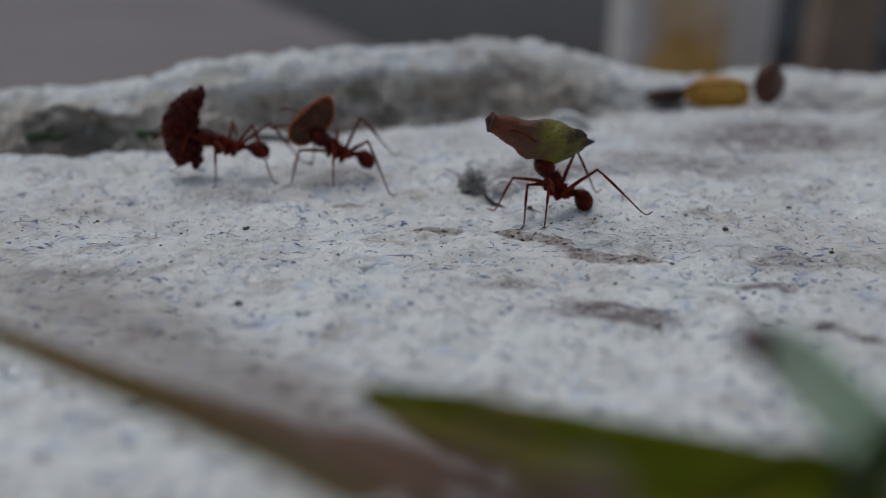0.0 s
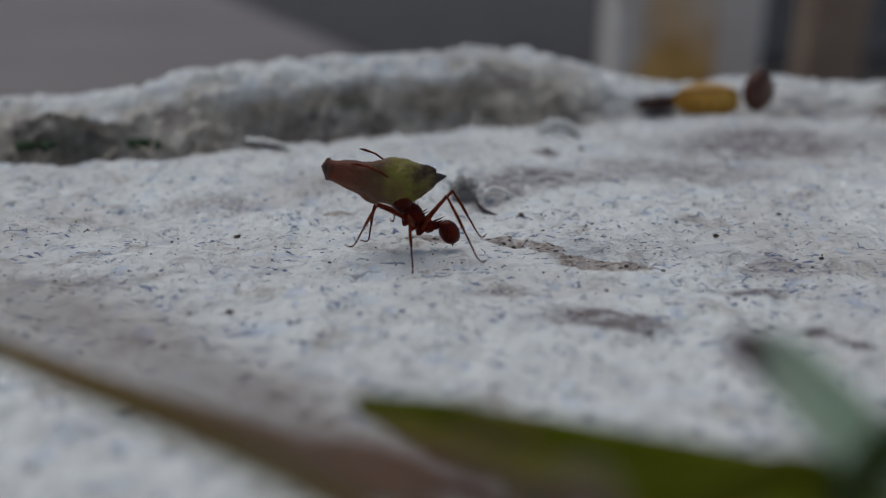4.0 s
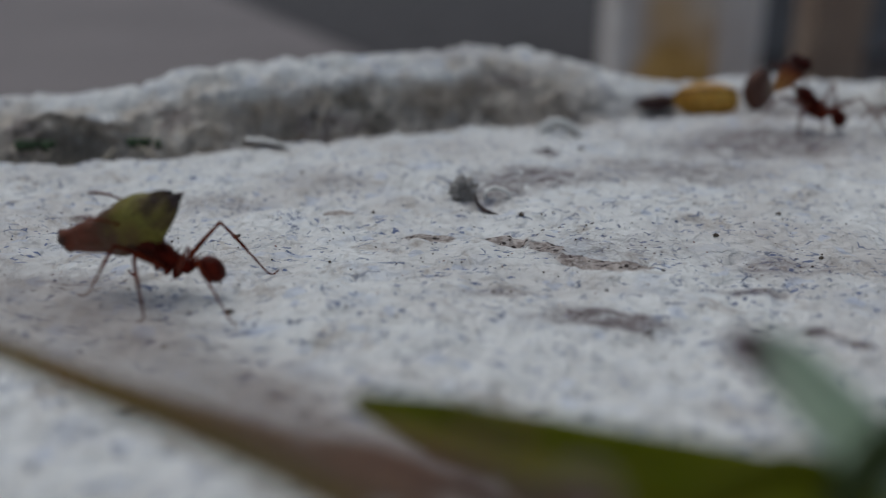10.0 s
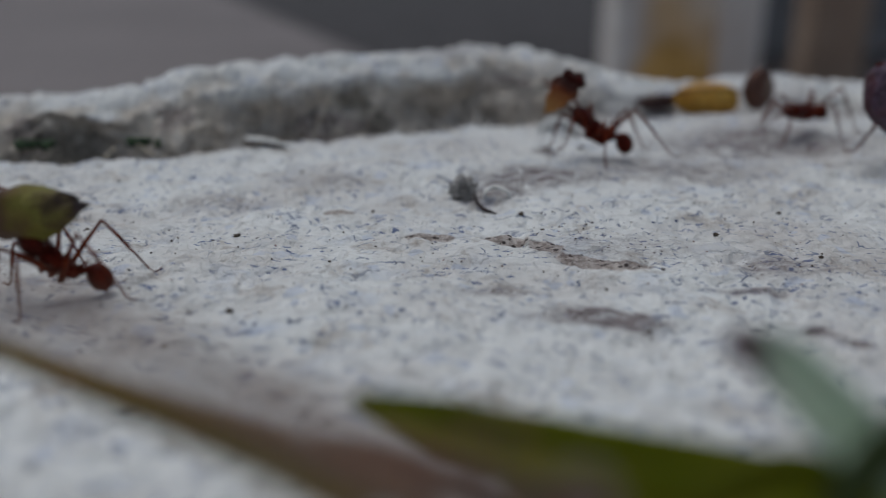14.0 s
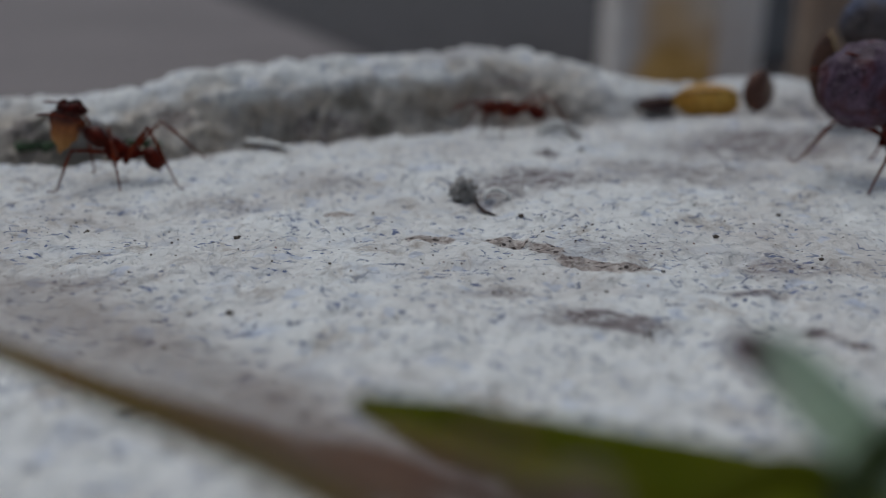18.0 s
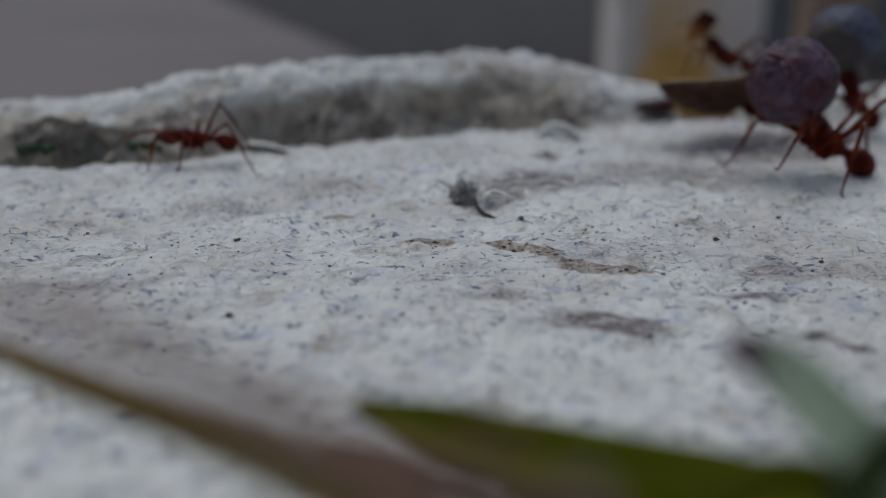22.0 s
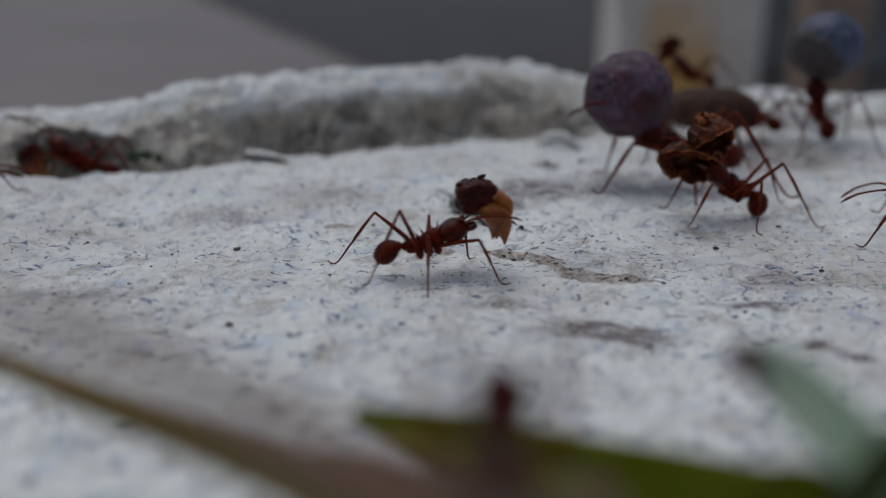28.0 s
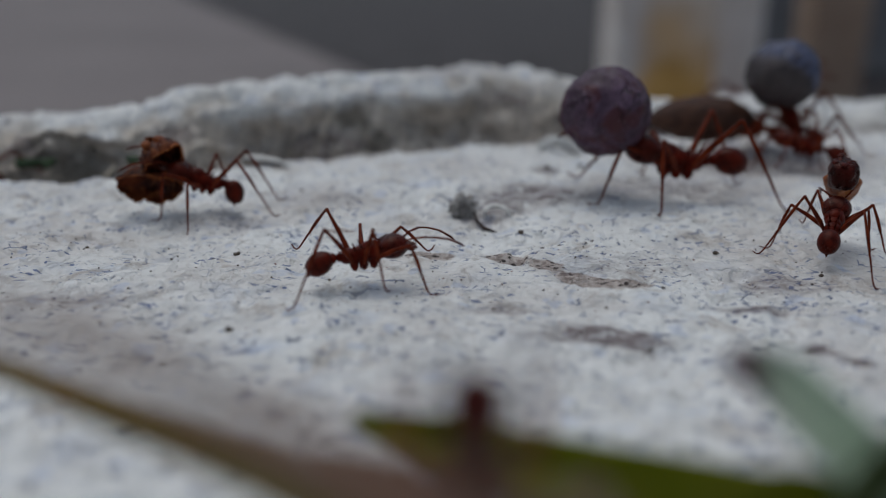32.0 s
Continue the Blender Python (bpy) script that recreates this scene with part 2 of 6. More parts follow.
POD_CUT = simple("pod_cut_end", (0.05, 0.02, 0.012), (0.13, 0.05, 0.03), 1500, 0.7, 0.0001)
POD_TIP = simple("pod_dry_tip", (0.02, 0.012, 0.012), (0.06, 0.03, 0.028), 1500, 0.7, 0.0001)
CLUSTER = simple("dark_red_scales", (0.022, 0.0035, 0.003), (0.085, 0.0095, 0.0075), 1300, 0.5, 0.0001, gloss=0.18, spots=(0.012, 0.004, 0.004), tint=(1.0, 0.6, 0.5))
BARK_CHIP = simple("bark_chip", (0.05, 0.02, 0.011), (0.125, 0.056, 0.03), 1500, 0.75, 0.0002, 3000, spots=(0.03, 0.02, 0.016), gloss=0.2)
CHIP_EDGE = simple("chip_edge", (0.24, 0.045, 0.012), (0.42, 0.11, 0.03), 1500, 0.6, gloss=0.2)
ORANGE = gradient("orange_husk", [(0.0, (0.42, 0.2, 0.06)), (0.5, (0.27, 0.09, 0.03)), (0.72, (0.08, 0.022, 0.014)), (1.0, (0.03, 0.012, 0.01))], "Z", -0.002, 0.002, 700, 0.5, 0.0001, 0.15)
AMBER = simple("amber_shell", (0.12, 0.022, 0.004), (0.36, 0.108, 0.015), 420, 0.4, 0.0003, 1300, gloss=0.3, spots=(0.09, 0.018, 0.005), stretch=(1.6, 1.6, 0.6))
DARK_DOME = simple("dark_red_dome", (0.012, 0.0015, 0.0012), (0.07, 0.006, 0.004), 520, 0.32, 0.0003, 1500, gloss=0.2, spots=(0.025, 0.003, 0.003), tint=(1.0, 0.6, 0.5))
LEAF_DRY = thin_leaf(simple("dry_brown_leaf", (0.035, 0.006, 0.0025), (0.2, 0.045, 0.014), 420, 0.42, 0.0003, 1500, gloss=0.2, spots=(0.3, 0.1, 0.03), low=0.42, high=0.62), 0.25)
LEAF_RIM = simple("dry_leaf_rim", (0.07, 0.012, 0.004), (0.36, 0.1, 0.02), 700, 0.45, 0.0001, gloss=0.2)
PURPLE = berry_skin("purple_berry_skin", (0.04, 0.017, 0.032), (0.135, 0.078, 0.125), (0.07, 0.012, 0.016), 0)
BLUE = berry_skin("blue_berry_skin", (0.045, 0.048, 0.08), (0.12, 0.14, 0.24), (0.05, 0.034, 0.032), 1)
SCAR = simple("berry_scar", (0.02, 0.012, 0.014), (0.06, 0.035, 0.03), 1800, 0.8, 0.0001)
HUSK = simple("seed_husk", (0.026, 0.0095, 0.006), (0.095, 0.04, 0.022), 600, 0.6, 0.0002, 2500, stretch=(1, 3, 3), gloss=0.25)
HUSK_IN = simple("husk_lining", (0.33, 0.21, 0.09), (0.5, 0.36, 0.17), 900, 0.5)
SEED_YELLOW = simple("yellow_seed_coat", (0.44, 0.2, 0.02), (0.66, 0.39, 0.075), 300, 0.45, 0.0002, 1300, spots=(0.2, 0.11, 0.02), gloss=0.3)
SEED_BROWN = simple("brown_seed_coat", (0.05, 0.015, 0.009), (0.15, 0.06, 0.035), 700, 0.55, 0.0002, 1500)
SEED_FACE = simple("pale_seed_face", (0.12, 0.075, 0.055), (0.24, 0.17, 0.13), 700, 0.6, 0.0002, 1500, spots=(0.08, 0.045, 0.03))
SEED_DARK = simple("dark_husk_skin", (0.03, 0.014, 0.014), (0.11, 0.055, 0.05), 800, 0.6, 0.0002)
GREEN_BUD = simple("green_bud_skin", (0.11, 0.14, 0.05), (0.24, 0.27, 0.11), 500, 0.5, 0.0002)
GRIT = simple("dirt_grain", (0.045, 0.034, 0.026), (0.16, 0.12, 0.09), 1500, 0.9, 0.0001)
FLAKE = simple("paint_flake", (0.66, 0.65, 0.62), (0.8, 0.79, 0.76), 900, 0.6, 0.0001)
BLISTER_SHADE = simple("blister_shade", (0.1, 0.095, 0.085), (0.22, 0.2, 0.18), 1500, 0.8)
CRUST = simple("mortar_crust", (0.2, 0.185, 0.175), (0.56, 0.53, 0.5), 900, 0.95, 0.0004, 2600, spots=(0.022, 0.02, 0.018))
PETAL_DRY = simple("dry_petal", (0.13, 0.036, 0.012), (0.29, 0.098, 0.032), 700, 0.6, 0.0002, gloss=0.2)
FIBRE = simple("dry_fibre", (0.3, 0.26, 0.2), (0.5, 0.44, 0.35), 900, 0.7)
TWIG = simple("twig_bark", (0.09, 0.06, 0.04), (0.25, 0.18, 0.12), 900, 0.8, 0.0001)
MOSS = simple("moss", (0.02, 0.04, 0.02), (0.05, 0.085, 0.035), 900, 0.9, 0.0002)

# ---- shape of the wall's top ----
def hashed(ix, iy, seed):
    h = (ix.astype(np.int64) * 374761393 + iy.astype(np.int64) * 668265263 + seed * 974634777) & 0xFFFFFFFF
    h = ((h ^ (h >> 13)) * 1274126177) & 0xFFFFFFFF
    return ((h ^ (h >> 16)) & 0xFFFF) / 32767.5 - 1.0


def lattice(x, y, seed=0):
    """Smooth noise between -1 and 1, of one unit's grain."""
    ix, iy = np.floor(x), np.floor(y)
    fx, fy = x - ix, y - iy
    fx, fy = fx * fx * fx * (fx * (fx * 6 - 15) + 10), fy * fy * fy * (fy * (fy * 6 - 15) + 10)
    a, b = hashed(ix, iy, seed), hashed(ix + 1, iy, seed)
    c, d = hashed(ix, iy + 1, seed), hashed(ix + 1, iy + 1, seed)
    return (a + (b - a) * fx) * (1 - fy) + (c + (d - c) * fx) * fy


def fractal(x, y, size, octaves=4, seed=0, gain=0.5):
    out, amp = 0.0, 1.0
    for k in range(octaves):
        out = out + amp * lattice(x / size + 17.3 * k, y / size - 9.1 * k, seed + k)
        size, amp = size * 0.5, amp * gain
    return out


def step(a, b, v):
    k = np.clip((v - a) / (b - a), 0, 1)
    return k * k * (3 - 2 * k)


MM = 0.001
EDGE = np.array([(-600, 92), (-72, 97.4), (-53, 99.3), (-44.3, 99.5), (-40.2, 101.2), (-30.8, 104.5), (-26.4, 107.2), (-19.6, 109.8), (-11.2, 115), (7.1, 124), (18.2, 126.1), (31.2, 127.4), (53.7, 130.5), (81.2, 132.8), (600, 140)]) * MM
CREST = np.array([(-600, 4.46), (-77.6, 4.7), (-56.6, 6.24), (-48.7, 6.88), (-40.6, 7.72), (-35.7, 9.68), (-29, 10.47), (-23.5, 10.22), (-7, 9.84), (7.5, 9.71), (15.5, 8.74), (25.1, 5.82), (32.3, 4.23), (59.2, 3.5), (76.1, 3.1), (600, 3.0)]) * MM
BACK = 0.178


def edge_y(x):
    return np.interp(x, EDGE[:, 0], EDGE[:, 1])


def crest_z(x):
    return np.interp(x, CREST[:, 0], CREST[:, 1])


def broken(x):
    """1 where the groove is open, 0 where the top runs smoothly up to the crest."""
    return 1 - step(0.016, 0.036, x)


def base_height(x, y):
    """Height of the top without its fine relief."""
    e, o = edge_y(x), broken(x)
    d = y - e
    rise = 0.0095 + 0.0055 * (1 - o)
    groove = -(0.0045 * o + 0.0016 * (1 - o)) * step(-0.0008, 0.0018, d)
    start = 0.0042 * o + 0.002 * (1 - o)
    steep = 1 - (1 - np.clip((d - start) / (0.0150 - start), 0, 1)) ** 2.4
    up = (crest_z(x) - groove) * (steep * o + step(start, rise, d) * (1 - o))
    back = -0.011 * step(rise + 0.001 + 0.004 * o, 0.055, d)
    slope = 0.0006 * lattice(x / 0.05 + 3.1, y / 0.035, 41) * step(0.0, -0.01, d)
    return groove + up + back + slope


def relief(x, y):
    """Fine relief of the painted top: low swells, ripples and pits."""
    swell = 0.00055 * fractal(x, y * 1.3, 0.014, 3, 5)
    ripple = 0.00027 * fractal(x, y * 1.2, 0.0030, 4, 11, 0.5)
    pits = -0.0003 * step(0.3, 0.75, lattice(x / 0.0017, y / 0.0015, 23))
    return swell + ripple + pits


def height(x, y):
    return base_height(x, y) + relief(x, y)


def rest_z(x, y):
    return float(height(np.array([x]), np.array([y]))[0])


def shaped(name, verts, faces, mat, smooth=True, attributes=None):
    """A mesh from arrays of corners and faces."""
    me = bpy.data.meshes.new(name)
    if isinstance(faces, np.ndarray):
        me.vertices.add(len(verts))
        me.vertices.foreach_set("co", np.asarray(verts, np.float32).ravel())
        k = faces.shape[1]
        me.loops.add(faces.size)
        me.loops.foreach_set("vertex_index", faces.astype(np.int32).ravel())
        me.polygons.add(len(faces))
        me.polygons.foreach_set("loop_start", np.arange(0, faces.size, k, dtype=np.int32))
        me.update(calc_edges=True)
    else:
        me.from_pydata([tuple(v) for v in verts], [], faces)
    me.polygons.foreach_set("use_smooth", np.full(len(me.polygons), smooth))
    for key, values in (attributes or {}).items():
        me.attributes.new(key, "FLOAT", "POINT").data.foreach_set("value", np.asarray(values, np.float32).ravel())
    me.materials.append(mat)
    me.update()
    return me


def grid_faces(rows, cols):
    a = np.arange(rows * cols).reshape(rows, cols)
    return np.stack([a[:-1, :-1], a[:-1, 1:], a[1:, 1:], a[1:, :-1]], -1).reshape(-1, 4)


# patches where the paint is gone: x, y, half length, half depth, turn (mm, degrees)
BARE = [(-1.2, 73.4, 2.3, 0.75, 6), (5.7, 72.0, 1.9, 0.9, -8), (9.0, 70.0, 1.6, 1.0, -38), (11.6, 66.9, 2.2, 1.0, -24), (15.0, 65.4, 2.2, 1.0, -10), (-10.4, 81.5, 1.6, 0.9, 0)]
# brown-black smudges, with their strength
SMUDGE = [(12.8, 54.8, 3.4, 1.6, -8, 1.0), (10.6, 56.6, 3.6, 0.9, -14, 0.6), (7.9, 55.2, 2.8, 1.1, 4, 0.55), (4.6, 59.9, 3.6, 1.0, 0, 0.5), (24.1, 60.5, 3.5, 1.0, 3, 0.65), (25.9, 53.2, 1.2, 1.0, 0, 0.9), (27.3, 51.2, 0.8, 1.7, 20, 0.9), (10.5, 92.0, 8.5, 4.0, 4, 0.62), (5.5, 87.0, 4.2, 3.0, 0, 0.5), (42, 112, 16, 9, 4, 0.6), (28, 98, 13, 7, 0, 0.4), (12.8, 103.5, 2.0, 1.7, 0, 0.8), (-12, 91, 5, 3, 0, 0.22), (-29, 62, 6, 2.2, 0, 0.3), (14.5, 69.5, 8, 4.0, 0, 0.25), (28, 66, 6, 3, 0, 0.35), (-24, 84, 6, 3, 0, 0.2)]


def blot(x, y, spot):
    cx, cy, rx, ry, turn = spot[:5]
    c, s = math.cos(radians(turn)), math.sin(radians(turn))
    dx, dy = x / MM - cx, y / MM - cy
    u, v = (dx * c + dy * s) / rx, (-dx * s + dy * c) / ry
    return 1 - step(0.25, 1.35, np.sqrt(u * u + v * v))


def wall_sheet(name, xs, front_rows, face_rows, back_rows, parent=None):
    e = edge_y(xs)[None, :] + 0.0009 * fractal(xs, xs * 0, 0.007, 4, 71)[None, :] + 0.0004 * lattice(xs / 0.0011, xs * 0, 76)[None, :] * broken(xs)[None, :]
    x = np.broadcast_to(xs, (1, len(xs)))
    near = 0.014 * ((e - 0.0012) / 0.014) ** np.linspace(0, 1, front_rows)[:, None]
    rise = (0.0150 + 0.0015 * (1 - broken(xs)))[None, :]
    face = (e - 0.0012) + (rise + 0.0012) * np.linspace(0, 1, face_rows + 1)[1:, None] ** 1.15
    far = (e + rise) + (BACK - e - rise) * np.linspace(0, 1, back_rows + 1)[1:, None] ** 1.3
    y = np.concatenate([near, face, far])
    x = np.broadcast_to(x, y.shape).copy()
    off = edge_y(xs)[None, :] - e
    z = height(x, y + off)
    o = broken(x)
    d = y - e
    # broken face of the ridge: hollows, lumps and an overhanging lip
    on_face = step(0.0025, 0.0048, d) * (1 - step(0.011, 0.016, d)) * (0.25 + 0.75 * o)
    part_up = np.clip(d / 0.0105, 0, 1.3)
    rough = fractal(x, z * 1.6 + y * 0.5, 0.0085, 6, 31, 0.56)
    hollow = step(0.35, 0.55, part_up) * (1 - step(0.7, 0.95, part_up))
    y = y + on_face * (0.0021 * rough * (1 - 0.8 * step(0.6, 0.9, part_up)) + 0.0034 * hollow * step(-0.5, 0.5, lattice(x / 0.012, z / 0.02, 37)))
    z = z + on_face * ((0.0019 * fractal(x + 0.3, y, 0.0048, 6, 51, 0.62)) * (1 - 0.7 * step(0.6, 0.9, part_up)) - 0.0007) + step(0.0085, 0.0125, d) * (0.0006 * fractal(x, y, 0.0045, 5, 57, 0.6) - 0.0010)
    bare = sum(blot(x, y, (b[0], b[1], b[2] * 1.15, b[3] * 1.3, b[4])) for b in BARE)
    # share of the visible face, from the groove to the crest
    share = np.clip((z + 0.0012) / (crest_z(x) + 0.0012), 0, 1.2)
    bare = np.maximum(bare, on_face * o * (1 - step(0.4, 0.75, share + 0.22 * rough)) * np.clip(-0.1 + 0.75 * lattice(x / 0.009, z / 0.005, 61) + 0.35 * fractal(x, z * 1.5, 0.0025, 3, 63), 0, 1))
    bare = np.maximum(bare, 0.6 * o * step(0.0004, 0.0022, d) * (1 - step(0.004, 0.006, d)))
    # dirt low on the face; the hollows' depth shading is painted in with it
    dirt_and_shade = o * step(0.0, 0.0025, d) * (1 - step(0.48, 0.8, share + 0.2 * rough)) * np.clip(-0.2 + 0.6 * lattice(x / 0.008, z / 0.005, 67) + 1.6 * (1 - step(-0.044, -0.03, x)) * (1 - step(0.3, 0.7, share)) * (0.7 + 0.5 * lattice(x / 0.006, z / 0.004, 69)) + (0.6 + 0.8 * lattice(x / 0.0045, z / 0.003, 75)) * step(-0.028, -0.02, x) * (1 - step(-0.012, -0.004, x)), 0, 1)
    smudge = np.clip(sum(b[5] * blot(x, y, b) for b in SMUDGE), 0, 1)
    # darker band at the foot of the smooth rise; dust along the crest's hollows
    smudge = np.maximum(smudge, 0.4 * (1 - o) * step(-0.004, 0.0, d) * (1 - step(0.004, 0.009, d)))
    dust = on_face * (0.3 + 0.7 * o) * (1 - step(0.55, 0.85, share + 0.25 * rough))
    # skirts: front and back faces of the wall
    for at, row in ((0, 0), (len(y), -1)):
        sx, sy = x[row:][:1], y[row:][:1]
        y = np.insert(y, at, sy + (-0.001 if at == 0 else 0.003), 0)
        z = np.insert(z, at, np.full_like(sy, -0.42), 0)
        x = np.insert(x, at, sx, 0)
        bare, dirt_and_shade, smudge, dust = (np.insert(q, at, q[row], 0) for q in (bare, dirt_and_shade, smudge, dust))
    verts = np.stack([x, y, z], -1).reshape(-1, 3)
    me = shaped(name, verts, grid_faces(*x.shape), WALL, True, {"bare": bare, "dirt_and_shade": dirt_and_shade, "smudge": smudge, "dust": dust})
    ob = new(name, me)
    if parent:
        ob.parent = parent
    return ob


wall = wall_sheet("garden_wall", np.concatenate([np.linspace(-0.125, -0.068, 110, endpoint=False), np.linspace(-0.068, 0.068, 860, endpoint=False), np.linspace(0.068, 0.125, 111)]), 400, 130, 24)
tagged(wall, "old white painted concrete wall top with chipped rough edge", "wall", kind="structure")
for a, b in ((-0.62, -0.125), (0.125, 0.62)):
    tagged(wall_sheet("garden_wall", np.linspace(a, b, 160), 60, 30, 8), "old white painted concrete wall top", "wall", kind="structure")


def ribbon_ground():
    """The paved yard far below the wall, out to the horizon."""
    m, tree, p = material("yard_paving")
    n = Nodes(tree)
    c = n.mix(n.ramp(n.noise(0.9, 5), (0.35, 0.0), (0.65, 1.0)), (0.165, 0.141, 0.14), (0.226, 0.195, 0.192))
    c = n.mix(n.ramp(n.noise(30, 5), (0.45, 0.0), (0.7, 0.6)), c, (0.17, 0.155, 0.15))
    n.put(p.inputs["Base Color"], c)
    p.inputs["Roughness"].default_value = 0.9
    n.put(p.inputs["Normal"], n.bump(n.noise(60, 5), 0.004))
    me = shaped("ground", [(-900, -900, 0), (900, -900, 0), (900, 900, 0), (-900, 900, 0)], [(0, 1, 2, 3)], m, False)
    g = new("ground", me)
    g.location.z = -0.4
    return tagged(g, "grey-brown paved yard below the wall", "ground", kind="structure")


ribbon_ground()


# ---- mesh helpers ----
class Shape:
    """Gathers tubes, lumps and sheets into one mesh."""

    def __init__(self):
        self.v, self.f = [], []

    def tube(self, points, radii, sides=7, flat=1.0, cap=True):
        pts = [Vector(p) for p in points]
        start = len(self.v)
        side = None
        for i, p in enumerate(pts):
            way = (pts[min(i + 1, len(pts) - 1)] - pts[max(i - 1, 0)]).normalized()
            if side is None:
                side = way.orthogonal().normalized()
            side = (side - way * side.dot(way)).normalized()
            up = way.cross(side)
            for k in range(sides):
                a = 2 * math.pi * k / sides
                self.v.append(p + (side * math.cos(a) + up * (math.sin(a) * flat)) * radii[i])
        for i in range(len(pts) - 1):
            for k in range(sides):
                a, b = start + i * sides + k, start + i * sides + (k + 1) % sides
                self.f.append((a, b, b + sides, a + sides))
        if cap:
            self.f.append(tuple(start + k for k in reversed(range(sides))))
            last = start + (len(pts) - 1) * sides
            self.f.append(tuple(last + k for k in range(sides)))
        return self

    def lump(self, centre, radii, rings=9, sides=12, turn=None, warp=None):
        start = len(self.v)
        turn = turn or Matrix.Identity(3)
        for i in range(rings + 1):
            a = math.pi * i / rings
            for k in range(sides):
                b = 2 * math.pi * k / sides
                d = Vector((math.cos(a), math.sin(a) * math.cos(b), math.sin(a) * math.sin(b)))
                w = warp(d) if warp else 1.0
                q = Vector((d.x * radii[0], d.y * radii[1], d.z * radii[2])) * w if not isinstance(w, Vector) else w
                self.v.append(Vector(centre) + turn @ q)
        for i in range(rings):
            for k in range(sides):
                a, b = start + i * sides + k, start + i * sides + (k + 1) % sides
                self.f.append((a, b, b + sides, a + sides))
        return self

    def spike(self, base, tip, r, sides=5):
        return self.tube([base, Vector(base).lerp(Vector(tip), 0.5), tip], [r, r * 0.6, r * 0.08], sides)

    def mesh(self, name, mat, smooth=True, tilt=None):
        verts = [tilt @ v for v in self.v] if tilt else self.v
        me = shaped(name, verts, self.f, mat, smooth)
        me.validate()
        return me


def part(name, me, parent, label=""):
    ob = new(name, me)
    ob.parent = parent
    if label:
        ob["label"] = label
    return ob


def rumple(seed, amount, size=1.6):
    """Uneven radius for a lump."""
    return lambda d: 1 + amount * noise.fractal((d * size) + Vector((seed * 3.7, seed * 1.3, 0)), 0.8, 2.0, 4)


def thing(name, label, category, group=""):
    ob = new(name)
    ob.empty_display_size = 0.002
    return tagged(ob, label, category, group)


# ---- loads and litter ----
def seed_pod(name="seed_pod"):
    """Green pod, 10 mm, with a cut end and a dry pointed tip."""
    t = thing(name, "green and brown seed pod with a dark pointed tip", "seed pod")
    s = Shape()
    rings, sides = 34, 28
    for i in range(rings + 1):
        u = i / rings
        r = 0.00205 * (0.44 + 0.56 * math.sin(min(1, u / 0.6) * math.pi / 2) ** 1.5) * (1 - max(0, (u - 0.62) / 0.5) ** 1.8 * 0.98)
        sag = -0.0007 * math.sin(u * math.pi)
        for k in range(sides):
            a = 2 * math.pi * k / sides
            ridge = 0.1 * abs(math.cos(2.5 * a + 0.6 + u)) - 0.05
            rr = r * (1 + ridge + 0.2 * noise.noise(Vector((u * 6, math.cos(a) * 1.5, math.sin(a) * 1.5))) + 0.06 * noise.noise(Vector((u * 19, math.cos(a) * 4, math.sin(a) * 4))))
            s.v.append(Vector((-0.0048 + 0.0094 * u, rr * math.cos(a) * 0.85, sag + rr * math.sin(a))))
    for i in range(rings):
        for k in range(sides):
            a, b = i * sides + k, i * sides + (k + 1) % sides
            s.f.append((a, b, b + sides, a + sides))
    part("skin", s.mesh("pod_skin", POD), t)
    c = Shape().lump((-0.00485, 0, 0), (0.00026, 0.00085, 0.001), 8, 16, warp=rumple(2, 0.25))
    c.tube([(-0.0050, 0, 0.0010), (-0.0052, 0, 0.0002), (-0.0050, 0, -0.0010)], [0.00012, 0.00042, 0.00012])
    part("cut_end", c.mesh("pod_cut", POD_CUT), t, "reddish brown cut end")
    part("tip", Shape().tube([(0.0035, 0, -0.0002), (0.0043, 0, -0.00005), (0.0056, 0, 0.0003)], [0.00095, 0.0007, 0.00006], 9).mesh("pod_tip", POD_TIP), t, "dark dry tip")
    return t


def scale_cluster():
    """Dark red flower head of many overlapping scales, bent towards its bearer."""
    t = thing("flower_head", "dark red dried flower head of small scales", "flower head")
    rng = random.Random(4)
    bow = lambda z: 0.0006 - 0.0011 * (z / 0.003) ** 2
    wide = lambda z: 0.00135 * (1 - 0.55 * max(0, (z - 0.0006) / 0.0027) ** 1.4) * (1 - 0.2 * max(0, (-z - 0.002) / 0.001))
    zs = np.linspace(-0.0029, 0.0033, 16)
    core = Shape().tube([(bow(z), 0, z) for z in zs], [wide(z) * 0.98 for z in zs], 16)
    part("core", core.mesh("flower_core", CLUSTER), t)
    leaf = Shape().lump((0, 0, 0), (0.00046, 0.0003, 0.00052), 7, 9, warp=rumple(7, 0.35)).mesh("flower_scale", CLUSTER)
    for i in range(84):
        z = -0.0029 + 0.0063 * i / 83
        a = i * 2.4
        r = wide(z) * 0.98
        ob = part("scale", leaf, t)
        ob.matrix_local = pose(bow(z) + r * math.cos(a), r * math.sin(a), z, rng.uniform(-25, 25), rng.uniform(-25, 25), math.degrees(a) + 90)
        ob.scale = (rng.uniform(0.7, 1.15),) * 3
    return t


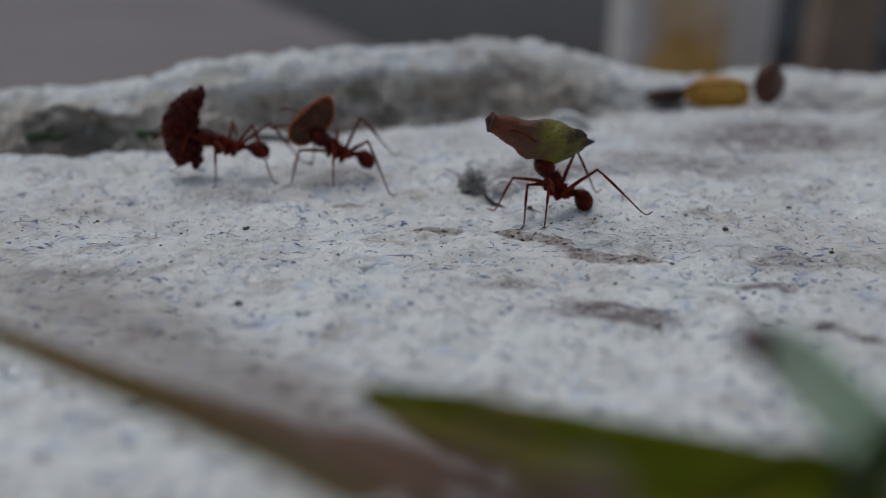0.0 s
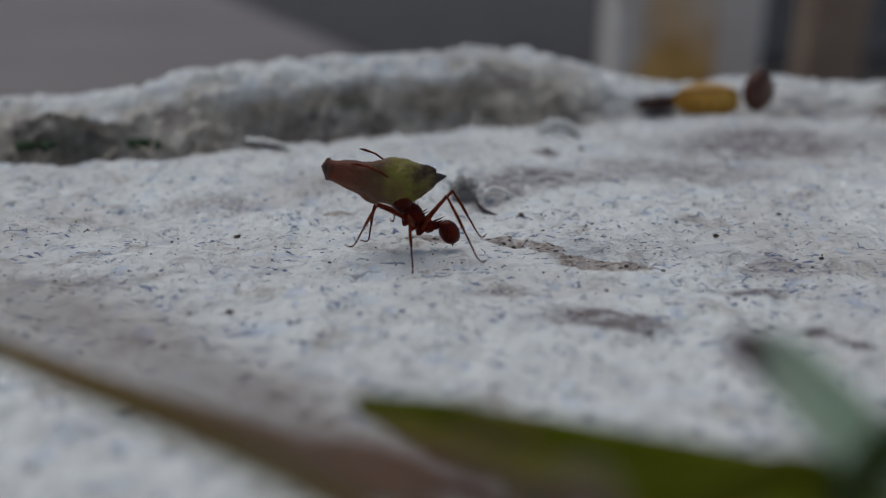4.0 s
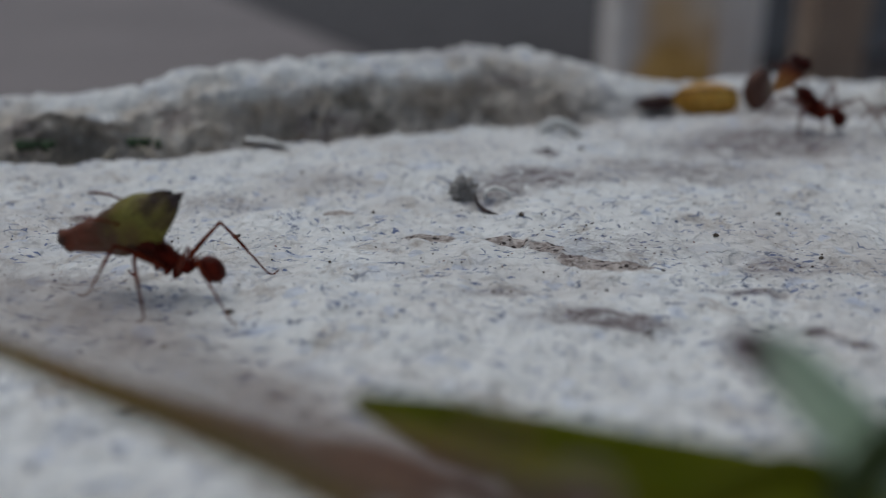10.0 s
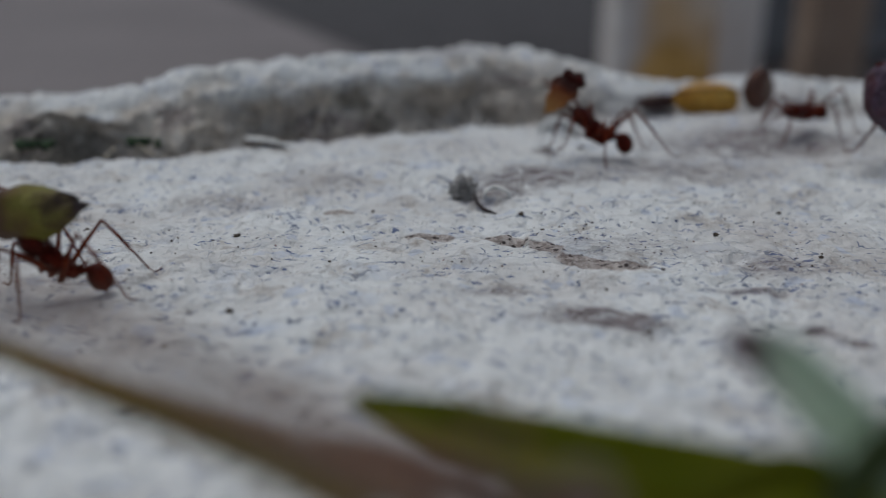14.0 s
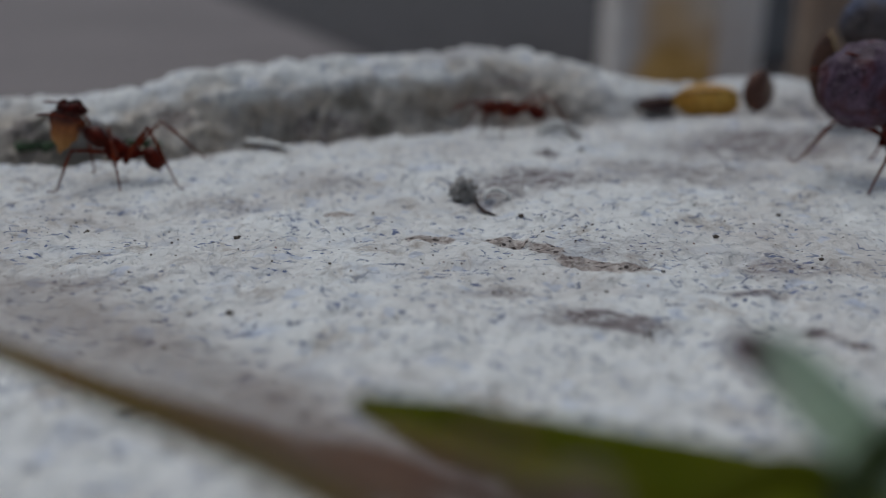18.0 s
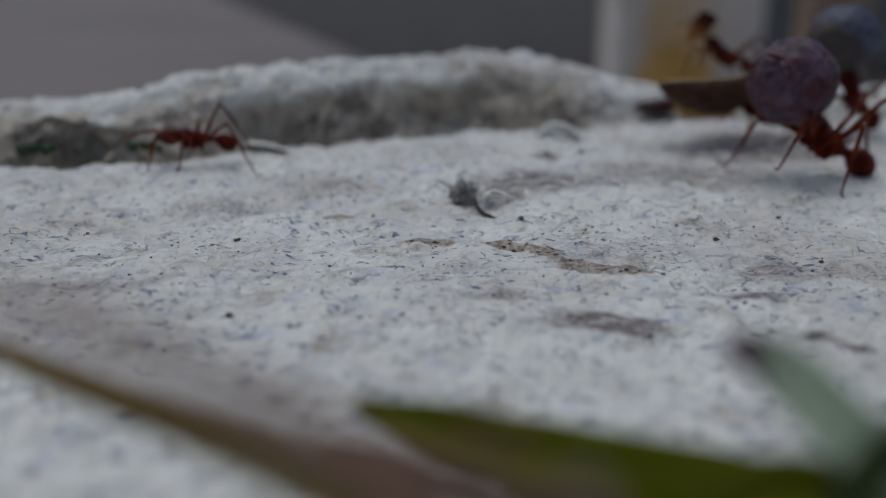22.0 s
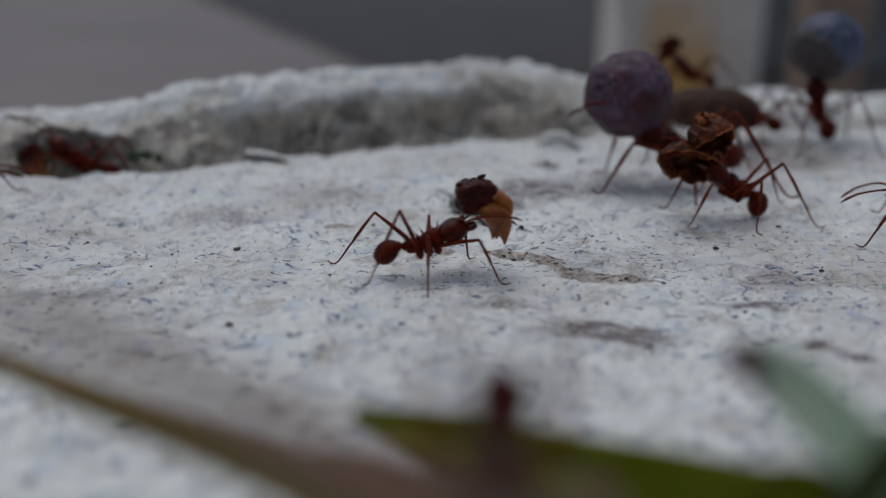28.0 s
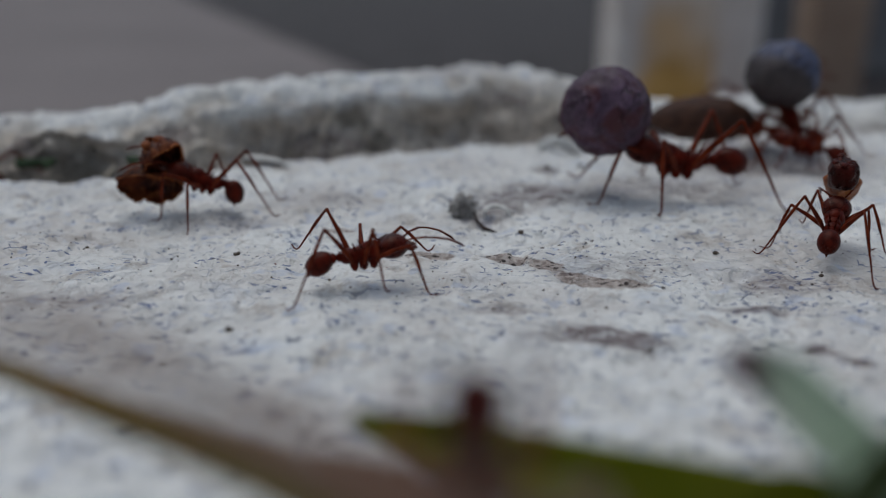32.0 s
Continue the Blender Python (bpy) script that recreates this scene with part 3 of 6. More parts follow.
def bark_chip():
    """Cut slice of bark, dark face and orange rim."""
    t = thing("bark_chip", "dark brown slice of bark with orange rim", "bark chip")
    s = Shape()
    n_ = 22
    outline = []
    for k in range(n_):
        a = 2 * math.pi * k / n_
        ca, sa = math.cos(a), math.sin(a)
        taper = 1 - 0.55 * max(0, -ca) ** 2
        outline.append((0.0030 * math.copysign(abs(ca) ** 0.75, ca), 0.00145 * math.copysign(abs(sa) ** 0.7, sa) * taper + 0.0006 * max(0, -ca) ** 2))
    for z, k in ((-0.00036, 0.86), (-0.0003, 1.0), (0.0003, 1.0), (0.00038, 0.88), (0.0004, 0.4)):
        for x, y in outline:
            s.v.append(Vector((x * k, y * k, z + 0.00012 * noise.noise(Vector((x * 900, y * 900, z * 500))))))
    for i in range(4):
        for k in range(n_):
            a, b = i * n_ + k, i * n_ + (k + 1) % n_
            s.f.append((a, b, b + n_, a + n_))
    s.f += [tuple(reversed(range(n_))), tuple(4 * n_ + k for k in range(n_))]
    part("slice", s.mesh("bark_slice", BARK_CHIP), t)
    rim = Shape()
    ring = [Vector((x * 1.01, y * 1.01, -0.0003)) for x, y in outline]
    rim.tube(ring + [ring[0]], [0.00011] * (n_ + 1), 6)
    rim.tube([p + Vector((0, 0, 0.0003)) for p in ring[:12]], [0.00014] * 12, 6)
    part("rim", rim.mesh("bark_rim", CHIP_EDGE), t, "orange-brown cut rim")
    return t


def husk_chip(name, mat, label, seed, long=0.0040, wide=0.0026):
    """A thick curled fragment with a ragged crown; hangs along z."""
    t = thing(name, label, "husk")
    def ragged(d):
        point = 0.42 + 0.58 * min(1, max(0, (d.z + 1.0) / 1.35))
        return Vector((d.x * wide / 2 * point, d.y * wide * 0.28 * point, d.z * long / 2)) * (1 + 0.3 * noise.fractal(d * 1.5 + Vector((seed * 2.3, 0, seed)), 0.8, 2, 5)) + Vector((0.2 * wide * (1 - d.z), 0, 0))

    s = Shape().lump((0, 0, 0), (1, 1, 1), 26, 30, Matrix.Rotation(0, 3, "Z"), ragged)
    part("shell", s.mesh(name + "_shell", mat), t)
    crown = Shape()
    rng = random.Random(seed)
    for k in range(11):
        a = 2 * math.pi * k / 11
        p = Vector((wide * (0.3 * math.cos(a) + 0.02), wide * 0.24 * math.sin(a), long * (0.38 + rng.uniform(-0.04, 0.06))))
        crown.lump(p, (0.0005, 0.0004, 0.0005), 6, 8, warp=rumple(seed + k, 0.5))
    part("crown", crown.mesh(name + "_crown", CLUSTER), t, "dark ragged crown")
    return t


def amber_bud():
    """A bud cut from its stalk: dark glossy dome over pointed amber plates that hang forward."""
    t = thing("amber_bud", "amber bud fragment with a dark red glossy dome", "bud")

    def boxy(d):
        k = (abs(d.x) ** 3.2 + abs(d.y) ** 3.2 + abs(d.z) ** 3.2) ** (-1 / 3.2)
        return Vector((d.x * 0.00155, d.y * 0.0012, d.z * 0.00135)) * k * (1 + 0.13 * noise.fractal(d * 1.8 + Vector((4, 1, 2)), 0.8, 2, 5))

    dome = Shape().lump((-0.0002, 0, 0.0013), (1, 1, 1), 24, 30, Euler((0.1, 0.3, 0.2)).to_matrix(), boxy)
    part("dome", dome.mesh("bud_dome", DARK_DOME), t, "dark red glossy dome")
    crust = Shape()
    rng = random.Random(5)
    for k in range(9):
        crust.lump((rng.uniform(-0.0013, 0.0007), rng.uniform(-0.0008, 0.0008), 0.0026 + rng.uniform(-0.0002, 0.0001)), (0.00035, 0.0003, 0.00014), 5, 7, warp=rumple(k, 0.6))
    tagged(part("crust", crust.mesh("bud_crust", CLUSTER), t, "black crumbly cut face"), kind="stuff")
    for q, (x0, z0, tx, ty, tz, w) in enumerate(((0.0001, 0.0010, 0.0011, 0.0, -0.0032, 0.0022), (0.0001, 0.0010, 0.0003, 0.0006, -0.0026, 0.0019), (0.0002, 0.0008, 0.0005, -0.0008, -0.0024, 0.0019), (0.0008, 0.0016, 0.0017, -0.0004, -0.0016, 0.0013))):
        top, tip = Vector((x0, ty * 0.8, z0)), Vector((tx, ty * 0.5, tz))

        def plate(d, top=top, tip=tip, w=w, q=q):
            u = (1 - d.z) / 2
            p = top.lerp(tip, u) + Vector((0.0006 * math.sin(u * math.pi), 0, 0))
            r = w * math.sqrt(max(0, 1 - d.z * d.z)) ** 0.55 * (1 - 0.92 * u ** 1.1) * (1 + 0.2 * noise.noise(Vector((u * 5, d.x * 2, q + d.y * 2))))
            n_ = math.hypot(d.x, d.y) or 1
            return p + Vector((d.x / n_ * r * 0.75, d.y / n_ * r * 0.8, 0))

        part("plate", Shape().lump((0, 0, 0), (1, 1, 1), 18, 16, None, plate).mesh("bud_plate", AMBER), t, "amber pointed plate")
    return t


def crumpled_leaf():
    """Dry leaf fragment, folded in two hollow lobes with orange rims."""
    t = thing("dry_leaf", "crumpled dry brown leaf fragment with orange ragged rim", "leaf fragment")
    for name, cx, cz, rx, rz, seed, lean, wrap in (("lower_lobe", -0.0007, -0.0008, 0.0027, 0.0014, 3, 10, 4.1), ("upper_lobe", 0.0007, 0.0013, 0.0018, 0.0015, 9, -32, 4.9)):
        nu, nv = 30, 22

        def skin(u, v, seed=seed, rx=rx, rz=rz, wrap=wrap):
            a = (v - 0.5) * wrap + 0.35
            k = 1 + 0.3 * noise.fractal(Vector((u * 1.7 + seed, v * 2.4, seed)), 0.8, 2, 4)
            w = math.sqrt(max(0.03, 1 - abs(u) ** 2.6))
            edge = 0.18 * max(0, abs(v - 0.5) - 0.4) * 10 * noise.noise(Vector((u * 6, v * 3, seed)))
            return Vector((u * rx * (1 + 0.12 * noise.noise(Vector((v * 4, seed, 0)))), math.cos(a) * rz * 0.9 * w * (k + edge), math.sin(a) * rz * w * k + 0.0003 * noise.noise(Vector((u * 4, v * 4, seed)))))

        verts = [skin(i / nu * 2 - 1, j / nv) for i in range(nu + 1) for j in range(nv + 1)]
        faces = [(i * (nv + 1) + j, i * (nv + 1) + j + 1, (i + 1) * (nv + 1) + j + 1, (i + 1) * (nv + 1) + j) for i in range(nu) for j in range(nv)]
        ob = part(name, shaped("leaf_" + name, verts, faces, LEAF_DRY), t)
        ob.matrix_local = pose(cx, 0, cz, 0, lean, 8)
        ob.modifiers.new("thick", "SOLIDIFY").thickness = 0.00016
        rim = Shape()
        for v in (0.0, 1.0):
            rim.tube([skin(i / 24 * 2 - 1, v) for i in range(25)], [0.00004 + 0.00007 * (i * 7 % 5) / 4 for i in range(25)], 6)
        part("rim", rim.mesh("leaf_rim_" + name, LEAF_RIM), ob, "thin orange torn rim")
    rag = Shape()
    rng = random.Random(12)
    for k in range(7):
        p = Vector((rng.uniform(-0.0006, 0.0018), rng.uniform(-0.0007, 0.0007), 0.0026 + rng.uniform(-0.0003, 0.0004)))
        rag.lump(p, (0.0005, 0.00014, 0.00036), 5, 6, Euler((rng.uniform(-1, 1), rng.uniform(-1, 1), rng.uniform(0, 3))).to_matrix(), rumple(k, 0.5))
    part("ragged_edge", rag.mesh("leaf_rag", LEAF_RIM), t)
    return t


def berry(name, mat, radius, label, seed):
    t = thing(name, label, "berry")
    s = Shape().lump((0, 0, 0), (radius, radius, radius * 0.97), 40, 56, warp=lambda d: 1 + 0.05 * noise.fractal(d * 1.9 + Vector((seed, 0, 0)), 0.9, 2, 4) - 0.07 * max(0, 1 - abs(noise.noise(d * 3.2 + Vector((0, seed, 0)))) * 9) - 0.045 * max(0, 1 - abs(noise.noise(d * 6.1 + Vector((seed, 2, 0)))) * 7))
    part("skin", s.mesh(name + "_skin", mat), t)
    d = Vector((-0.35, 0.9, 0.25)).normalized()
    c = Shape().lump(d * radius * 0.99, (0.0007, 0.00035, 0.0005), 7, 9, d.to_track_quat("Y", "Z").to_matrix(), rumple(seed, 0.6))
    part("scar", c.mesh(name + "_scar", SCAR), t, "small dark dried scar")
    return t


def boat_husk():
    """Half of a seed husk, hollow like a boat, with a pale lining."""
    t = thing("seed_husk", "brown boat-shaped seed husk with pale inside", "seed husk")
    for name, mat, grow, up in (("shell", HUSK, 1.0, 0.0), ("lining", HUSK_IN, 0.86, 0.00022)):
        verts, faces = [], []
        nu, nv = 26, 14
        for i in range(nu + 1):
            u = i / nu * 2 - 1
            w = 0.0019 * (1 - abs(u) ** 2.3) ** 0.75 * grow + 0.00002
            for j in range(nv + 1):
                a = math.pi * (1.0 + j / nv)
                k = 1 + 0.1 * noise.noise(Vector((u * 4, a * 1.4, grow)))
                verts.append(Vector((u * 0.0050 * (0.97 if grow < 1 else 1), w * math.cos(a) * k, up + w * 1.05 * math.sin(a) * k + 0.0009 * u * u)))
        for i in range(nu):
            for j in range(nv):
                a = i * (nv + 1) + j
                faces.append((a, a + nv + 1, a + nv + 2, a + 1))
        ob = part(name, shaped("husk_" + name, verts, faces, mat), t, "pale yellow inner lining" if grow < 1 else "")
        ob.modifiers.new("thick", "SOLIDIFY").thickness = 0.0002
    part("stalk", Shape().tube([(0.0045, 0, 0.0008), (0.0056, 0, 0.0016), (0.0068, 0.0002, 0.0021)], [0.0003, 0.0002, 0.00012]).mesh("husk_stalk", TWIG), t, "short dry stalk")
    return t


def curled_bit():
    t = thing("curled_petal", "curled orange-brown dry petal", "petal")
    pts = [Vector((0.0014 * math.cos(a) * (0.5 + a / 6), 0, 0.0016 * math.sin(a) + 0.0007 * a)) for a in np.linspace(-1.2, 3.6, 14)]
    part("petal", Shape().tube(pts, [0.0003 + 0.0013 * math.sin(math.pi * (i + 0.6) / 14.5) for i in range(14)], 10, 0.5).mesh("curled_petal", PETAL_DRY), t)
    return t


def lying_seed(name, mat, size, label, seed, x, y, turn, lean=0.0, ridge=0.0):
    t = thing(name, label, "seed")
    z = rest_z(x, y)
    s = Shape().lump((0, 0, 0), size, 18, 22, warp=lambda d: (1 + 0.05 * noise.fractal(d * 2 + Vector((seed, 0, 0)), 0.8, 2, 4)) * (1 - 0.42 * max(0, d.x) ** 2 - 0.12 * max(0, -d.x) ** 4))
    part("coat", s.mesh(name + "_coat", mat), t)
    if ridge:
        line = [Vector((size[0] * math.cos(a) * 1.0, -size[1] * 0.72 * math.sin(a), size[2] * 0.74 * math.sin(a))) for a in np.linspace(0.25, 2.9, 12)]
        part("seam", Shape().tube(line, [ridge] * 12, 6).mesh(name + "_seam", HUSK), t, "raised brown seam")
    t.matrix_world = pose(x, y, z + size[2] * math.cos(radians(lean)) + size[0] * abs(math.sin(radians(lean))) - 0.0002, 0, lean, turn)
    return t


lying_seed("yellow_seed", SEED_YELLOW, (0.0067, 0.0026, 0.0026), "yellow oval seed lying on the wall top", 2, 0.0420, 0.1330, -4, 1, 0.00016)
BROWN_SEED = lying_seed("brown_seed", SEED_BROWN, (0.0039, 0.0016, 0.0034), "brown wrinkled seed lying beside a yellow one", 5, 0.0492, 0.1328, 35, -40, 0.00014)
pale = Shape().lump((0.0, -0.0007, 0.0), (0.0022, 0.0010, 0.0019), 14, 18, warp=rumple(4, 0.15))
part("face", pale.mesh("seed_pale_face", SEED_FACE), BROWN_SEED, "paler dented face")
dark = lying_seed("seed_case", SEED_DARK, (0.0042, 0.0019, 0.0012), "dark purple-brown split seed case on the wall top", 8, 0.0342, 0.1346, 8, -3)
part("open_lip", Shape().tube([(-0.0036, -0.0012, 0.0006), (0, -0.0017, 0.0009), (0.0034, -0.0010, 0.0007)], [0.0002, 0.0004, 0.0002]).mesh("case_lip", HUSK), dark, "paler split lip")
lying_seed("green_bud", GREEN_BUD, (0.0052, 0.0042, 0.0046), "pale green round bud on the wall top", 9, 0.0745, 0.1330, 30, 8)


def paint_curl(x, y):
    """Crusty grey crumb of old mortar with a thin curl of torn paint beside it."""
    t = thing("paint_flake", "grey crusty paint crumb with a curled white flake", "paint flake")
    crumb = Shape().lump((-0.0002, 0, 0.001), (0.0011, 0.0008, 0.0012), 26, 30, warp=rumple(7, 0.6, 2.8))
    part("crumb", crumb.mesh("flake_crumb", CRUST), t, "grey speckled mortar crumb")
    verts, faces = [], []
    for i in range(21):
        for j in range(6):
            u, v = i / 20, j / 5
            a = -0.5 + u * 3.9
            r = 0.0010 + 0.00025 * noise.noise(Vector((u * 4, v * 3, 1)))
            verts.append(Vector((0.0029 - r * 1.1 * math.cos(a), -0.0012 + v * 0.0012 * (0.6 + 0.4 * math.sin(u * 9)), r * math.sin(a) * 0.95 + 0.0006 + 0.0002 * noise.noise(Vector((u * 6, v * 4, 7))))))
    for i in range(20):
        for j in range(5):
            a = i * 6 + j
            faces.append((a, a + 1, a + 7, a + 6))
    ob = part("curl", shaped("flake_curl", verts, faces, FLAKE), t, "thin curl of white paint")
    ob.modifiers.new("thick", "SOLIDIFY").thickness = 0.00014
    tail = Shape().tube([(0.0009, -0.0010, 0.0009), (0.0012, -0.0020, 0.0004), (0.0019, -0.0034, 0.0002), (0.0032, -0.0044, 0.0001)], [0.0001, 0.00017, 0.0002, 0.00006], 6)
    part("torn_edge", tail.mesh("flake_tail", SCAR), t, "dark torn edge")
    t.matrix_world = pose(x, y, rest_z(x, y) - 0.0002, 0, 0, -6)
    t.scale = (1.15, 1.15, 1.15)
    return t


paint_curl(0.0024, 0.0868)


def shell_slip(x, y, long, turn):
    """Strip of paint that sticks up over the chipped edge."""
    t = thing("paint_strip", "thin white paint strip lifted over a dark gap", "paint flake")
    verts, faces = [], []
    for i in range(19):
        u = i / 18
        for j in range(5):
            v = j / 4
            verts.append(Vector(((u - 0.5) * long, (v - 0.5) * 0.0016 * (1 - 0.5 * u), 0.0007 + 0.0002 * noise.noise(Vector((u * 5, v, 3))) - 0.0011 * u ** 3)))
    for i in range(18):
        for j in range(4):
            a = i * 5 + j
            faces.append((a, a + 5, a + 6, a + 1))
    ob = part("upper_skin", shaped("strip_skin", verts, faces, FLAKE), t)
    ob.modifiers.new("thick", "SOLIDIFY").thickness = 0.00025
    # dark tube drawn in for the shadow beneath the strip
    part("under_shadow", Shape().tube([(-long * 0.5, -0.0009, 0.0001), (0, -0.0009, 0.0002), (long * 0.3, -0.0008, -0.00005), (long * 0.52, -0.0006, -0.0004)], [0.00022, 0.0002, 0.00022, 0.00006], 6).mesh("strip_shadow", SCAR), t, "dark underside")
    t.matrix_world = pose(x, y, rest_z(x, y) + 0.0003, 0, 0, turn)
    return t


shell_slip(-0.0222, 0.1070, 0.0062, -14)


def stick(name, points, radius, mat, label, category):
    """A fibre or twig that lies on the wall."""
    t = thing(name, label, category)
    a = Vector(points[0])
    part("strand", Shape().tube([Vector(p) - a for p in points], [radius * (1 - 0.5 * i / len(points)) for i in range(len(points))], 6).mesh(name, mat), t)
    t.location = a
    return t


def on_top(x, y, up=0.0):
    return (x, y, rest_z(x, y) + up)


stick("dry_fibre", [(-0.0177, 0.1125, -0.0004), (-0.0166, 0.1140, 0.0024), (-0.0152, 0.1158, 0.0055)], 0.0002, FIBRE, "pale dry fibre stuck on broken concrete", "fibre")
stick("dry_twig", [(-0.0438, 0.1030, -0.0016), (-0.0423, 0.1040, -0.0004), (-0.0411, 0.1050, 0.0008)], 0.00042, FIBRE, "short pale dry twig in the groove", "twig")
stick("dry_twig", [(-0.0391, 0.1070, 0.0006), (-0.0373, 0.1060, -0.0001), (-0.0353, 0.1050, -0.0013)], 0.0003, FIBRE, "pale dry straw in the groove", "twig")
moss = thing("moss_tuft", "small dark green moss tuft in the groove", "moss")
ms = Shape()
for k in range(26):
    r_ = random.Random(k)
    q = (r_.uniform(-0.0024, 0.0024), r_.uniform(-0.001, 0.001), 0.0)
    ms.lump((q[0], q[1], 0.0004), (0.0005, 0.0004, 0.0005), 5, 7, warp=rumple(k, 0.6))
part("cushion", ms.mesh("moss_cushion", MOSS), moss)
moss.location = on_top(-0.0520, 0.1056, 0.0006)
copy_thing(moss, pose(-0.0386, 0.1075, rest_z(-0.0386, 0.1075) + 0.0006))


def paint_ridge():
    """A worm-shaped blister of paint on the chipped edge."""
    t = thing("paint_blister", "raised curled blister of white paint on the edge", "paint flake")
    arc = [Vector((-0.0028, 0.0006, -0.0002)), Vector((-0.0022, 0.0010, 0.0010)), Vector((-0.0008, 0.0014, 0.0017)), Vector((0.0010, 0.0010, 0.0017)), Vector((0.0024, 0.0002, 0.0010)), Vector((0.0033, -0.0006, 0.0001))]
    body = Shape().tube(arc, [0.0004, 0.0007, 0.0008, 0.00075, 0.0006, 0.0004], 12, 0.8)
    part("skin", body.mesh("blister_skin", FLAKE), t)
    # grey tube that paints the blister's shadow along its lower side
    under = [p + Vector((0, -0.0006, -0.0006)) for p in arc[2:]]
    part("shadow_gap", Shape().tube(under, [0.0001, 0.00025, 0.0003, 0.00012], 6).mesh("blister_gap", BLISTER_SHADE), t, "grey torn underside")
    t.location = on_top(0.0163, 0.1195)
    return t


paint_ridge()


def grain(x, y, r, seed):
    t = thing("dirt_grain", "small dark grain of dirt on white paint", "grain", "dirt grains")
    part("crumb", Shape().lump((0, 0, 0), (r, r * 0.8, r * 0.75), 8, 10, warp=rumple(seed, 0.9, 2.2)).mesh("dirt_grain", GRIT), t)
    t.location = (x, y, rest_z(x, y) + r * 0.55)
    return t


for k, (gx, gy, gr) in enumerate([(-18.9, 73.9, 0.34), (25.0, 73.8, 0.3), (7.6, 78.9, 0.3), (10.9, 75.5, 0.16), (32.0, 67.5, 0.24), (-9.4, 66.1, 0.16), (27.2, 51.0, 0.26), (14.4, 53.6, 0.22), (4.0, 61.2, 0.16), (12.6, 60.6, 0.14), (13.1, 104.2, 0.36), (17.5, 106, 0.4), (-7.0, 81.5, 0.2), (-16, 94, 0.22), (-33, 75, 0.2), (9.2, 74.6, 0.24), (-15.5, 56.5, 0.3), (-24.8, 73.5, 0.15), (20.5, 69.0, 0.2), (33, 80, 0.25)]):
    grain(gx * MM, gy * MM, gr * MM * 0.75, k)

# loose sand, far too many to count
dust = Shape()
rng_d = random.Random(77)
for k in range(900):
    gx, gy = rng_d.uniform(-0.06, 0.07), rng_d.uniform(0.03, 0.125)
    if abs(gx) < 0.75 * gy + 0.01 and gy < float(edge_y(gx)) - 0.002:
        r_ = rng_d.uniform(0.00005, 0.00012)
        dust.lump((gx, gy, rest_z(gx, gy) + r_ * 0.3), (r_, r_, r_ * 0.8), 3, 5)
tagged(new("sand_dust", dust.mesh("sand_dust", GRIT)), "scattered tiny dark sand specks on white paint", "sand", kind="stuff")


# ---- grass in front, yard behind ----
def soil_bed():
    m = simple("bed_soil", (0.025, 0.018, 0.012), (0.08, 0.058, 0.04), 120, 0.95, 0.002, 400)
    xs, ys = np.linspace(-0.6, 0.6, 140), np.linspace(-0.5, 0.0125, 80)
    x, y = np.meshgrid(xs, ys)
    z = -0.006 + 0.003 * fractal(x, y, 0.05, 5, 81) - 0.004 * step(-0.03, 0.0, y)
    me = shaped("soil_bed", np.stack([x, y, z], -1).reshape(-1, 3), grid_faces(*x.shape), m)
    return tagged(new("soil_bed", me), "dark garden soil in front of the wall", "soil", kind="structure")


soil_bed()


def blade(name, points, widths, mats, label, fold=0.25, twist=0.0):
    """A grass blade: two halves about a midrib, bent along the points."""
    t = thing(name, label, "grass blade", "grass blades")
    pts = [Vector(p) for p in points]
    n_ = 40
    line, wid = [], []
    for i in range(n_ + 1):
        u = i / n_ * (len(pts) - 1)
        k = min(int(u), len(pts) - 2)
        f = u - k
        p0, p1, p2, p3 = pts[max(k - 1, 0)], pts[k], pts[k + 1], pts[min(k + 2, len(pts) - 1)]
        line.append(0.5 * ((2 * p1) + (p2 - p0) * f + (2 * p0 - 5 * p1 + 4 * p2 - p3) * f * f + (3 * p1 - p0 - 3 * p2 + p3) * f ** 3))
        wid.append(widths[k] * (1 - f) + widths[k + 1] * f)
    root = line[0].copy()
    normal = Vector((0, -0.75, 0.66))
    rows_ = []
    for i, p in enumerate(line):
        way = (line[min(i + 1, n_)] - line[max(i - 1, 0)]).normalized()
        nn = Matrix.Rotation(radians(twist * i / n_), 3, way) @ normal
        side = way.cross(nn).normalized()
        up = side.cross(way).normalized()
        rows_.append([p - root + side * wid[i] * v + up * (-fold * wid[i] * (1 - abs(v))) for v in (-1, -0.75, -0.4, -0.08, 0.08, 0.4, 0.75, 1)])
    for half, cols, mat in (("half_blade", (0, 1, 2, 3), mats[0]), ("midrib", (3, 4), mats[1]), ("half_blade", (4, 5, 6, 7), mats[2])):
        verts = [r[c] for r in rows_ for c in cols]
        ob = part(half, shaped("blade_" + half, verts, grid_faces(n_ + 1, len(cols)), mat), t)
        ob.modifiers.new("thick", "SOLIDIFY").thickness = 0.00018
    t.location = root
    return t


